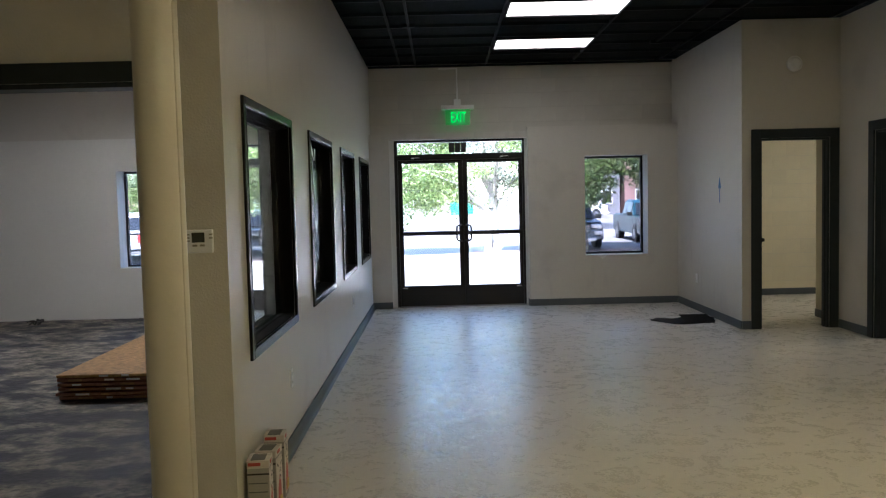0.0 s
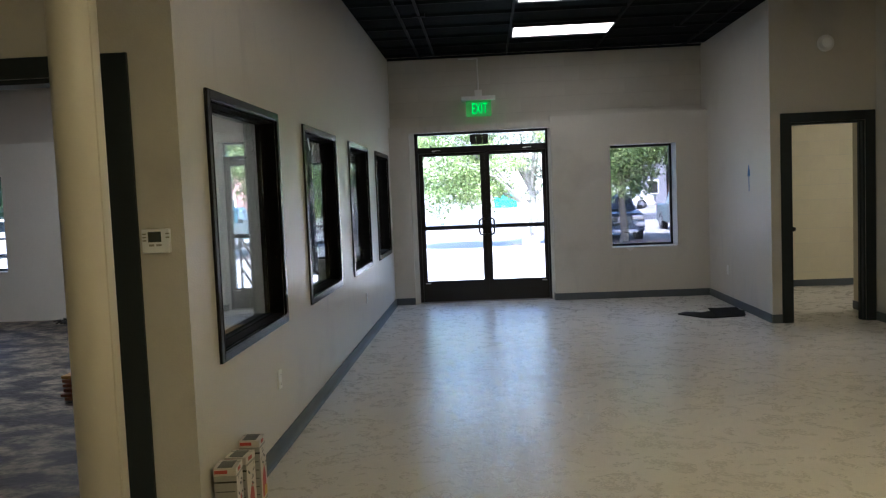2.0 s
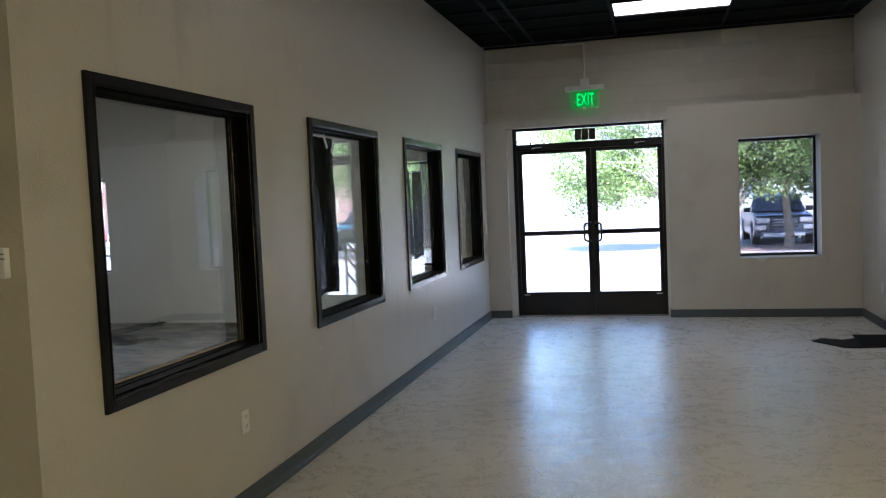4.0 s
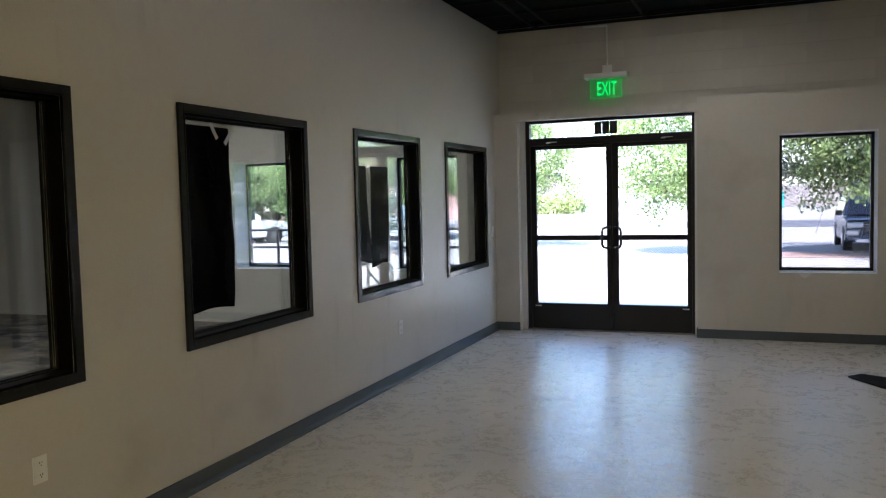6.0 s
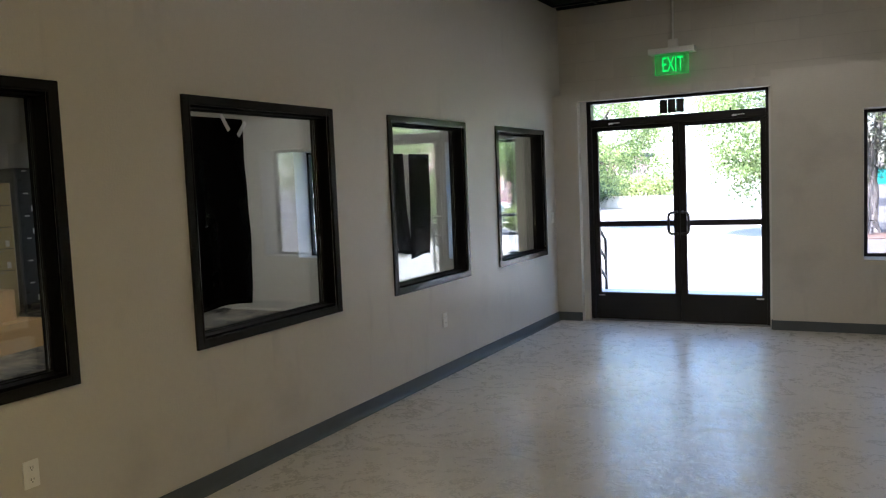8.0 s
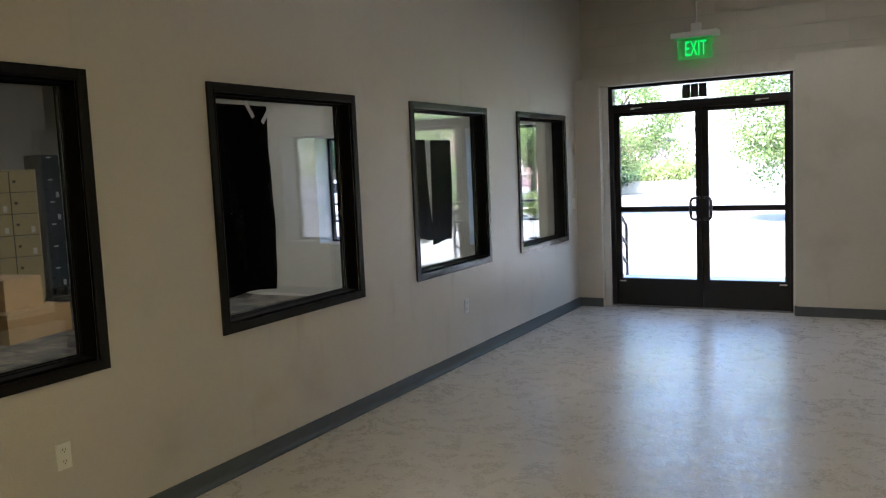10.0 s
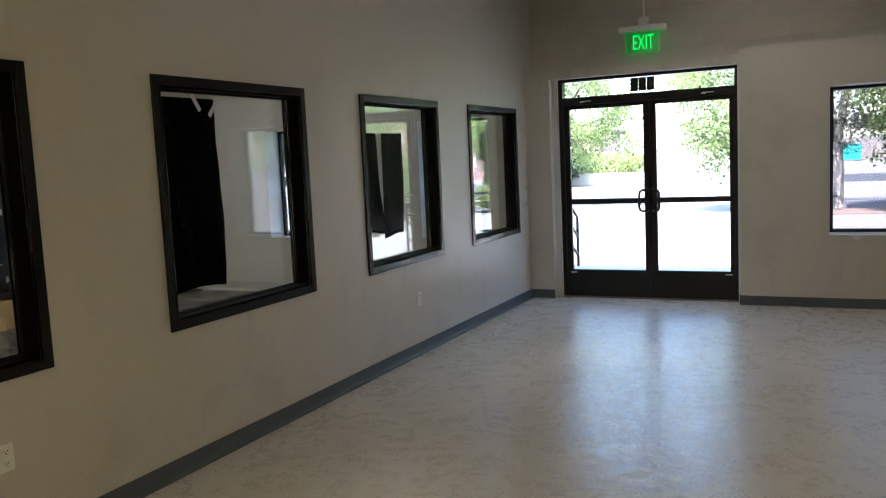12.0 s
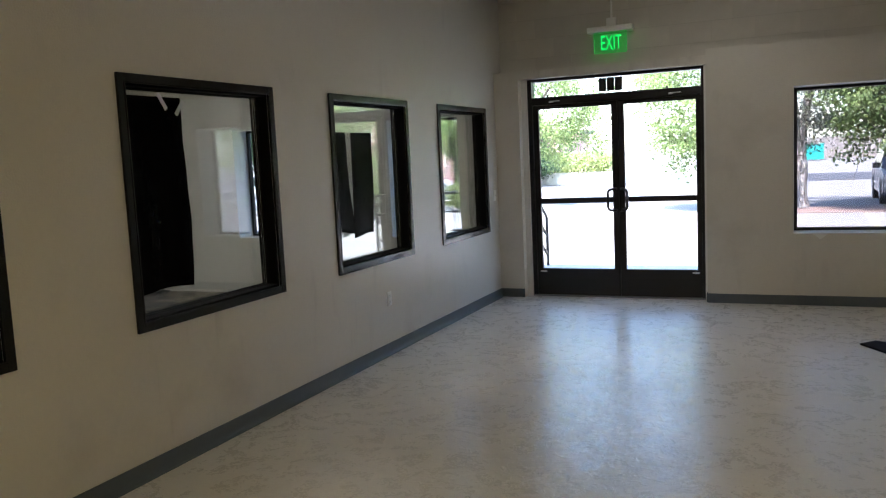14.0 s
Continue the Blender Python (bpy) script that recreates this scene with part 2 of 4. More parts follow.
def floor_mat():
    """Worn white-grey floor coating over squares of old tile, with trowel flecks and scuffs."""
    m = mat("worn_white_floor", (0.635, 0.61, 0.555), 0.30, var=0.09, scale=1.1, fine=34, stretch=(1, 1.7, 1), stain=(0.53, 0.50, 0.45), stain_at=(0.58, 0.84), stain_scale=5.0)
    n, ln = m.node_tree.nodes, m.node_tree.links
    b = n["Principled BSDF"]
    b.inputs["Specular IOR Level"].default_value = 0.36
    tc = n.new("ShaderNodeTexCoord")

    def noise(scale, detail, distortion, lo, hi, to_lo, to_hi):
        t = n.new("ShaderNodeTexNoise")
        t.inputs["Scale"].default_value, t.inputs["Detail"].default_value, t.inputs["Distortion"].default_value = scale, detail, distortion
        ln.new(tc.outputs["Object"], t.inputs["Vector"])
        q = n.new("ShaderNodeMapRange")
        for k, v in (("From Min", lo), ("From Max", hi), ("To Min", to_lo), ("To Max", to_hi)):
            q.inputs[k].default_value = v
        ln.new(t.outputs["Fac"], q.inputs["Value"])
        return q.outputs[0]

    def calc(op, a, c):
        q = n.new("ShaderNodeMath")
        q.operation = op
        for k, v in enumerate((a, c)):
            if isinstance(v, float):
                q.inputs[k].default_value = v
            else:
                ln.new(v, q.inputs[k])
        return q.outputs[0]

    brick = n.new("ShaderNodeTexBrick")
    brick.offset = 0.0
    for k, v in (("Scale", 1.0), ("Brick Width", 0.305), ("Row Height", 0.305), ("Mortar Size", 0.003)):
        brick.inputs[k].default_value = v
    brick.inputs["Color1"].default_value = (0.0, 0.0, 0.0, 1)
    brick.inputs["Color2"].default_value = (1, 1, 1, 1)
    brick.inputs["Mortar"].default_value = (0.2, 0.2, 0.2, 1)
    ln.new(tc.outputs["Object"], brick.inputs["Vector"])
    tile = n.new("ShaderNodeSeparateColor")
    ln.new(brick.outputs["Color"], tile.inputs[0])
    # sheen broken into trowelled patches and thin bright strokes
    ln.remove(b.inputs["Roughness"].links[0])
    patches = noise(4.5, 5.0, 1.8, 0.38, 0.62, 0.27, 0.36)
    strokes = noise(22.0, 4.0, 2.5, 0.48, 0.60, -0.03, 0.06)
    ln.new(calc("ADD", patches, strokes), b.inputs["Roughness"])
    # sparse dark scuffs
    scuff = calc("MULTIPLY", noise(30.0, 3.0, 1.8, 0.61, 0.70, 0.0, 0.42), noise(2.0, 2.0, 0.0, 0.50, 0.66, 0.0, 1.0))
    mx = n.new("ShaderNodeMix")
    mx.data_type = "RGBA"
    ln.new(scuff, mx.inputs["Factor"])
    ln.new(b.inputs["Base Color"].links[0].from_socket, mx.inputs["A"])
    mx.inputs["B"].default_value = (0.20, 0.18, 0.15, 1)
    ln.new(mx.outputs["Result"], b.inputs["Base Color"])
    bp = n.new("ShaderNodeBump")
    bp.inputs["Strength"].default_value = 1.0
    bp.inputs["Distance"].default_value = 0.0017
    relief = calc("ADD", noise(8.0, 3.0, 1.6, 0.0, 1.0, 0.0, 1.0), noise(9.0, 2.0, 2.6, 0.56, 0.62, 0.0, 0.30))
    height = calc("ADD", relief, calc("MULTIPLY", tile.outputs[0], 0.14))
    ln.new(height, bp.inputs["Height"])
    ln.new(bp.outputs[0], b.inputs["Normal"])
    return m


FLOOR = floor_mat()


# ---- mesh helpers ----
def box(bm, x0, x1, y0, y1, z0, z1, bevel=0.0, m=None):
    made = bmesh.ops.create_cube(bm, size=1.0, matrix=Matrix.LocRotScale(((x0 + x1) / 2, (y0 + y1) / 2, (z0 + z1) / 2), None, (abs(x1 - x0), abs(y1 - y0), abs(z1 - z0))))
    verts = made["verts"]
    if bevel:
        edges = {e for v in verts for e in v.link_edges}
        out = bmesh.ops.bevel(bm, geom=list(edges), offset=bevel, segments=2, affect="EDGES", profile=0.6)
        verts = list({v for f in out["faces"] for v in f.verts} | {v for v in verts if v.is_valid})
    if m is not None:
        bmesh.ops.transform(bm, matrix=m, verts=verts)
    return bm


def tube(bm, p0, p1, r0, r1=None, seg=12, caps=True):
    p0, p1 = Vector(p0), Vector(p1)
    d = p1 - p0
    m = Matrix.Translation((p0 + p1) / 2) @ d.to_track_quat("Z", "Y").to_matrix().to_4x4()
    bmesh.ops.create_cone(bm, cap_ends=caps, segments=seg, radius1=r0, radius2=r0 if r1 is None else r1, depth=d.length, matrix=m)
    return bm


def prism(bm, outline, z0, z1, m=None):
    """An upright prism over a plan outline, or turned by m."""
    lo = [bm.verts.new((x, y, z0)) for x, y in outline]
    hi = [bm.verts.new((x, y, z1)) for x, y in outline]
    k = len(outline)
    bm.faces.new(lo[::-1])
    bm.faces.new(hi)
    for i in range(k):
        bm.faces.new((lo[i], lo[(i + 1) % k], hi[(i + 1) % k], hi[i]))
    if m is not None:
        bmesh.ops.transform(bm, matrix=m, verts=lo + hi)
    bmesh.ops.recalc_face_normals(bm, faces=bm.faces)
    return bm


def mesh_of(name, bm, material, smooth=False):
    me = bpy.data.meshes.new(name)
    bm.to_mesh(me)
    bm.free()
    me.materials.append(material)
    if smooth:
        me.shade_smooth()
    return me


def part(name, bm, material, parent, label="", smooth=False):
    ob = new(name, mesh_of(name, bm, material, smooth))
    ob.parent = parent
    if label:
        tagged(ob, label)
    return ob


def boxed(*dims, bevel=0.0):
    return box(bmesh.new(), *dims, bevel=bevel)


def thing(name, x, y, z, rz, label, category, group="", kind=""):
    ob = new(name)
    ob.empty_display_size = 0.1
    ob.matrix_basis = pose(x, y, z, 0, 0, rz)
    return tagged(ob, label, category, group, kind)


def single(name, bm, material, label, category, kind="", smooth=False):
    return tagged(new(name, mesh_of(name, bm, material, smooth)), label, category, "", kind)


def wall_mesh(axis, c0, c1, u0, u1, z0, z1, holes):
    """A slab c0..c1 across axis, u0..u1 along, with rectangular holes (u0, u1, z0, z1) right through."""
    us = sorted({u0, u1, *[v for h in holes for v in h[:2] if u0 < v < u1]})
    zs = sorted({z0, z1, *[v for h in holes for v in h[2:] if z0 < v < z1]})
    bm = bmesh.new()

    def p(c, u, z):
        return bm.verts.new((c, u, z) if axis == "x" else (u, c, z))

    def full(i, j):
        if not (0 <= i < len(us) - 1 and 0 <= j < len(zs) - 1):
            return False
        u, z = (us[i] + us[i + 1]) / 2, (zs[j] + zs[j + 1]) / 2
        return not any(h[0] < u < h[1] and h[2] < z < h[3] for h in holes)

    for i in range(len(us) - 1):
        for j in range(len(zs) - 1):
            if not full(i, j):
                continue
            a, b, lo, hi = us[i], us[i + 1], zs[j], zs[j + 1]
            for c in (c0, c1):
                bm.faces.new((p(c, a, lo), p(c, b, lo), p(c, b, hi), p(c, a, hi)))
            for di, dj, q in ((-1, 0, ((a, lo), (a, hi))), (1, 0, ((b, lo), (b, hi))), (0, -1, ((a, lo), (b, lo))), (0, 1, ((a, hi), (b, hi)))):
                if not full(i + di, j + dj):
                    (ua, za), (ub, zb) = q
                    bm.faces.new((p(c0, ua, za), p(c0, ub, zb), p(c1, ub, zb), p(c1, ua, za)))
    bmesh.ops.remove_doubles(bm, verts=bm.verts, dist=1e-5)
    bmesh.ops.recalc_face_normals(bm, faces=bm.faces)
    return bm


def wall(name, material, label, axis, c0, c1, u0, u1, z0, z1, holes=()):
    return single(name, wall_mesh(axis, c0, c1, u0, u1, z0, z1, holes), material, label, "wall", "structure")


# ---- large structure ----
DOOR = (0.338, 2.166, 0.0, 2.35)
WIN_E = (2.985, 3.86, 0.69, 2.075)
WIN_W = (-3.51, -2.633, 0.667, 2.018)
WIN_W2 = (-1.325, -0.447, 0.667, 2.018)
WIN_W3 = (-6.36, -5.483, 0.667, 2.018)
floor = single("floor", boxed(-0.1, 5.42, 3.86, FRONT + 0.24, -0.25, 0.0), FLOOR, "worn white-grey coated floor with scuffs", "floor", "structure")
floor_south = single("floor_south", boxed(-2.7, 5.42, -3.2, 3.86, -0.25, 0.0), FLOOR, "worn white-grey coated floor by the column", "floor", "structure")
floor_west = single("floor_west", boxed(-9.4, -0.1, 3.86, FRONT, -0.25, WEST_FLOOR), CONCRETE, "bare stained grey concrete floor", "floor", "structure")
floor_east = single("floor_east", boxed(5.42, 8.4, 5.9, FRONT + 0.6, -0.25, -0.002), FLOOR, "worn pale floor of the side rooms", "floor", "structure")
floor_hall = single("floor_hall", boxed(4.34, 5.42, FRONT + 0.24, FRONT + 0.6, -0.25, -0.002), FLOOR, "worn pale floor of the side room", "floor", "structure")

# interior windows of the partition: outer edges of their trim
WINDOWS = [(4.124, 5.452), (6.155, 7.448), (8.12, 9.377), (10.0, 11.25)]
WZ0, WZ1, TRIM = 0.752, 2.056, 0.050
holes = [(a + TRIM, b - TRIM, WZ0 + TRIM, WZ1 - TRIM) for a, b in WINDOWS]
WALL_T = 0.13
wall("wall_partition", WALL, "greige textured painted partition wall with window openings", "x", -WALL_T, 0.0, 3.78, UPPER, 0, CEIL, holes)
OPEN_W = (-1.95, -0.31, 0.0, 2.079)
wall("wall_partition_end", WALL, "greige painted wall with a dark framed opening", "y", 3.78, 3.93, -9.4, -WALL_T, -0.05, CEIL, [(*OPEN_W[:2], -0.1, OPEN_W[3])])
wall("wall_front", WALL_WHITE, "painted masonry front wall", "y", FRONT + 0.003, FRONT + 0.24, -9.4, 4.34, -0.1, 2.43, [(*DOOR[:2], -0.002, DOOR[3]), WIN_E, WIN_W, WIN_W2, WIN_W3])
wall("wall_front_east", WALL, "greige furred lower front wall below a ledge", "y", 11.525, FRONT, 2.2, 4.28, 0, 2.492, [WIN_E])
wall("wall_front_door", WALL, "greige furred wall around the entrance door", "y", 11.56, FRONT, 0.0, 2.2, 0, 2.437, [(0.275, 2.2, 0, DOOR[3])])
wall("wall_front_west", WALL_WHITE, "white furred lower front wall with three windows", "y", 11.54, FRONT, -9.2, -WALL_T, WEST_FLOOR, 2.46, [WIN_W, WIN_W2, WIN_W3])
wall("wall_east_a", WALL, "greige painted wall with a blue tape arrow", "x", 4.28, 4.40, 9.118, UPPER, 0, CEIL)
D1 = (4.480, 5.245, 0.0, 2.10)
D2 = (7.56, 8.40, 0.0, 2.11)
wall("wall_east_b", WALL, "greige painted wall with a side room door", "y", 9.118, 9.238, 4.40, 5.36, 0, CEIL, [D1])
wall("wall_east_c", WALL, "greige painted side wall with a door", "x", 5.36, 5.48, -3.2, 9.238, 0, CEIL, [D2])
wall("wall_south", WALL, "greige painted wall behind the walk", "y", -3.2, -3.05, -2.7, 5.36, 0, CEIL)
wall("wall_south_west", WALL, "greige painted side wall", "x", -2.7, -2.55, -3.05, 3.78, 0, CEIL)
wall("wall_west", WALL_WHITE, "white painted wall behind the lockers", "x", -9.4, -9.2, 3.93, UPPER, WEST_FLOOR, CEIL)
wall("wall_stub", BLOCK_CREAM, "cream painted stub wall inside the side room", "x", 5.48, 5.60, 9.238, 9.95, 0, 2.75)
wall("wall_side_room_east", WALL_WHITE, "white painted side room wall", "x", 8.2, 8.4, 5.9, FRONT + 0.6, 0, 2.75)
wall("wall_side_room_middle", WALL_WHITE, "cream painted back wall of the washroom", "y", 9.76, 9.88, 5.60, 8.2, 0, 2.75)
wall("wall_side_room_south", WALL_WHITE, "white painted side room wall", "y", 5.9, 6.05, 5.48, 8.2, 0, 2.75)
wall("wall_side_room_west", WALL_WHITE, "cream painted side room wall", "x", 4.40, 4.41, 9.238, 12.1, 0, 2.75)
single("ceiling_side_rooms", boxed(4.40, 8.4, 9.238, 12.4, 2.752, 2.85), WALL_WHITE, "white painted side room ceiling", "ceiling", "structure")
single("ceiling_washroom", boxed(5.48, 8.4, 5.9, 9.236, 2.752, 2.85), WALL_WHITE, "white painted side room ceiling", "ceiling", "structure")
single("ceiling_west", boxed(-9.4, -WALL_T - 0.001, 3.93, UPPER, CEIL, CEIL + 0.12), WALL_WHITE, "white painted ceiling", "ceiling", "structure")
single("roof_slab", boxed(-9.6, 8.6, -3.4, 12.1, CEIL + 0.6, CEIL + 1.4), STUCCO_GREY, "flat roof slab with a parapet", "roof", "structure")


def block_wall(parent, x0, x1, y_face, z0, z1, material, h=0.203, l=0.406, skip=None):
    """Painted blocks in running bond on a mortar face; each one proud of its joints."""
    joint = 0.006
    row, z = 0, z0
    cache = {}
    while z < z1 - 0.02:
        top = min(z + h, z1)
        x = x0 - (l / 2 if row % 2 else 0)
        while x < x1 - 0.01:
            a, b = max(x, x0), min(x + l, x1)
            if b - a > 0.03:
                key = (round(b - a, 3), round(top - z, 3))
                if key not in cache:
                    bm = boxed(0.0008, b - a - 0.0008, -0.0025, 0.02, joint / 2, top - z - joint / 2, bevel=0.0012)
                    cache[key] = mesh_of("block", bm, material)
                ob = new("block", cache[key])
                ob.parent = parent
                ob.location = (a, y_face, z)
            x += l
        z, row = top, row + 1


# ceiling: black lay-in tiles between T bars, one mesh
bm = boxed(-2.7, 5.5, -3.2, UPPER, CEIL + 0.03, CEIL + 0.1)
ceiling = single("ceiling", bm, CEILING_BLACK, "black painted lay-in grid ceiling", "ceiling", "structure")
bm = bmesh.new()
for k in range(-4, 4):
    x = 1.65 + 1.2 * k
    box(bm, x - 0.012, x + 0.012, -3.2, UPPER, CEIL - 0.004, CEIL + 0.03)
for k in range(0, 25):
    y = 10.33 - 0.6 * k + 1.2
    if -3.2 < y < UPPER:
        box(bm, -2.7, 5.5, y - 0.012, y + 0.012, CEIL - 0.002, CEIL + 0.03)
box(bm, 0.66, 0.685, 4.0, 11.5, CEIL - 0.035, CEIL - 0.01)
box(bm, 0.61, 0.735, 8.9, 8.96, CEIL - 0.04, CEIL - 0.004)
box(bm, 3.62, 3.64, 5.0, 10.2, CEIL - 0.03, CEIL - 0.008)
box(bm, 3.56, 3.70, 10.15, 10.22, CEIL - 0.04, CEIL - 0.004)
box(bm, 0.0, 4.28, UPPER - 0.03, UPPER, CEIL - 0.01, CEIL + 0.02)
grid = single("ceiling_grid", bm, GRID_BLACK, "black steel ceiling grid with conduit runs", "ceiling", "structure")


def ceiling_light(x, y, z, w, d, material, label):
    t = thing("ceiling_light", x, y, z, 0, label, "ceiling light", "ceiling lights")
    bm = bmesh.new()
    box(bm, 0, w, 0, 0.02, -0.012, 0.03)
    box(bm, 0, w, d - 0.02, d, -0.012, 0.03)
    box(bm, 0, 0.02, 0.02, d - 0.02, -0.012, 0.03)
    box(bm, w - 0.02, w, 0.02, d - 0.02, -0.012, 0.03)
    part("frame", bm, GRID_BLACK, t)
    part("diffuser", boxed(0.02, w - 0.02, 0.02, d - 0.02, 0.0, 0.02), material, t, "glowing prismatic diffuser")
    return t


for y in (9.87, 8.02):
    ceiling_light(1.665, y, CEIL, 1.19, 0.67, TROFFER, "lit white fluorescent panel in black ceiling grid")
# Unseen panels added out of view, placed to brighten the near walls.
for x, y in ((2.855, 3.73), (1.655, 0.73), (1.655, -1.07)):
    ceiling_light(x, y, CEIL, 1.19, 0.6, FILL_WARM, "unseen warm panel added to light the near walls")
# Unseen panel, added because the west room has no known source.
for x, y in ((-3.4, 8.4),):
    ceiling_light(x, y, CEIL - 0.04, 1.2, 0.6, FILL_WEST, "unseen panel added to light the west room")
ceiling_light(5.9, 10.4, 2.74, 1.2, 0.3, TROFFER_SIDE, "lit warm panel in the side room ceiling")
# Added out of sight, close to the counter to brighten it.
ceiling_light(5.9, 8.35, 2.74, 1.2, 0.3, TROFFER_SIDE, "unseen warm panel added to brighten the washroom counter")

# baseboards
bb = 0.094
for i, d in enumerate([
    (0.0, 0.012, 3.80, 11.56), (0.012, 0.275, 11.548, 11.56), (2.2, 4.268, 11.513, 11.525), (2.188, 2.2, 11.525, 11.64),
    (4.268, 4.28, 9.118, 11.513), (4.28, 4.382, 9.106, 9.118), (5.348, 5.36, -3.0, 7.46), (5.348, 5.36, 8.51, 9.106),
    (5.30, 5.348, 9.106, 9.118), (5.468, 5.48, 9.24, 9.95), (4.41, 8.2, 12.088, 12.10), (5.60, 8.2, 9.748, 9.76), (-0.195, 0.012, 3.768, 3.78)]):
    bm = box(bmesh.new(), *d, 0.0, bb, bevel=0.003)
    if i == 0:
        # the toe of the cove runs out onto the floor
        prism(bm, [(0.012, 0.0), (0.034, 0.0), (0.033, 0.004), (0.022, 0.009), (0.015, 0.02), (0.012, 0.034)], -11.52, -3.80, m=Matrix.Rotation(radians(90), 4, "X"))
    single(f"baseboard_{i + 1}", bm, BASE_GREY, "dark grey vinyl cove base along the wall", "baseboard", "structure")


def casing(name, axis, c, a, b, top, w, side, label, floor_z=0.0, head=None):
    """Flat dark casing round an opening a..b, standing proud of the wall face c towards side, with jamb lining."""
    t = thing(name, 0, 0, 0, 0, label, "door frame", "", "structure")

    def put(n, c0, c1, u0, u1, z0, z1):
        part(n, boxed(*((c0, c1, u0, u1) if axis == "x" else (u0, u1, c0, c1)), z0, z1, bevel=0.003), TRIM_DARK, t)

    c1 = c + side * 0.018
    head = head or w
    put("casing", min(c, c1), max(c, c1), a - w, a, floor_z, top + head)
    put("casing", min(c, c1), max(c, c1), b, b + w, floor_z, top + head)
    put("casing", min(c, c1), max(c, c1), a, b, top, top + head)
    d0, d1 = sorted((c - side * 0.004, c - side * 0.135))
    put("jamb", d0, d1, a - 0.004, a + 0.022, floor_z, top)
    put("jamb", d0, d1, b - 0.022, b + 0.004, floor_z, top)
    put("jamb", d0, d1, a + 0.022, b - 0.022, top - 0.022, top + 0.004)
    s0, s1 = sorted((c - side * 0.055, c - side * 0.095))
    put("stop", s0, s1, a + 0.022, a + 0.034, floor_z, top - 0.022)
    put("stop", s0, s1, b - 0.034, b - 0.022, floor_z, top - 0.022)
    return t


f0 = casing("door_1", "y", 3.78, OPEN_W[0], OPEN_W[1], OPEN_W[3], 0.112, -1, "charcoal painted cased opening without a door leaf", 0.0, 0.088)
part("latch_plate", boxed(-0.336, -0.330, 3.83, 3.86, 0.86, 0.98), DARK_PLASTIC, f0, "black strike plate")
casing("door_2", "y", 9.118, D1[0], D1[1], D1[3], 0.1, -1, "charcoal painted door frame of the lit side room")
casing("door_3", "x", 5.36, D2[0], D2[1], D2[3], 0.1, -1, "charcoal painted door frame of the washroom")


def interior_window(i, y0, y1):
    t = thing(f"window_{i}", 0.0, (y0 + y1) / 2, WZ0, 0, "black framed fixed interior window in the partition", "window", "interior windows", "structure")
    h, w = WZ1 - WZ0, y1 - y0
    a = w / 2

    def ring(n, x0, x1, o, k, bevel):
        """A rectangular ring, o in from the trim's outer edge, k wide."""
        lo, hi = o, h - o
        s = a - o
        for u0, u1, z0, z1 in ((-s, -s + k, lo, hi), (s - k, s, lo, hi), (-s + k, s - k, hi - k, hi), (-s + k, s - k, lo, lo + k)):
            part(n, boxed(x0, x1, u0, u1, z0, z1, bevel=bevel), JAMB_DARKENED if n in ("jamb", "stop") else FRAME_BLACK, t)

    ring("trim", 0.0, 0.016, 0.0, TRIM - 0.006, 0.004)
    ring("trim_bead", 0.0, 0.018, TRIM - 0.006, 0.008, 0.002)
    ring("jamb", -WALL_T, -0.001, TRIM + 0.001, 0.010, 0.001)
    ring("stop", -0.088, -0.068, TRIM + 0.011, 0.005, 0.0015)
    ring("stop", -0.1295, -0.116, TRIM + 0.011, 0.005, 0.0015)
    ring("back_trim", -WALL_T - 0.006, -WALL_T, 0.0, TRIM - 0.004, 0.003)
    p = part("pane", boxed(-0.096, -0.090, -a + TRIM + 0.012, a - TRIM - 0.012, TRIM + 0.012, h - TRIM - 0.012), GLASS_COATED, t, "clear glass pane")
    p.visible_shadow = False
    p = part("pane", boxed(-0.113, -0.107, -a + TRIM + 0.012, a - TRIM - 0.012, TRIM + 0.012, h - TRIM - 0.012), GLASS_COATED, t, "clear inner glass pane")
    p.visible_shadow = False
    return t


for i, (a, b) in enumerate(WINDOWS):
    interior_window(i + 1, a, b)


def front_window(i, hole, glass):
    x0, x1, z0, z1 = hole
    t = thing(f"window_{i}", (x0 + x1) / 2, FRONT + 0.165, z0, 0, "narrow fixed window in a dark bronze frame, set deep in the wall", "window", "front windows", "structure")
    a, h, k = (x1 - x0) / 2, z1 - z0, 0.03
    for u0, u1, v0, v1 in ((-a, -a + k, 0, h), (a - k, a, 0, h), (-a + k, a - k, h - k, h), (-a + k, a - k, 0, k)):
        part("window_frame", boxed(u0, u1, 0, 0.06, v0, v1, bevel=0.003), BRONZE, t)
    p = part("pane", boxed(-a + k, a - k, 0.026, 0.032, k, h - k), glass, t, "grey tinted glass pane")
    p.visible_shadow = False
    return t


front_window(5, WIN_E, GLASS_TINT)
front_window(6, WIN_W, GLASS_PALE)
front_window(7, WIN_W2, GLASS_PALE)
front_window(8, WIN_W3, GLASS_PALE)


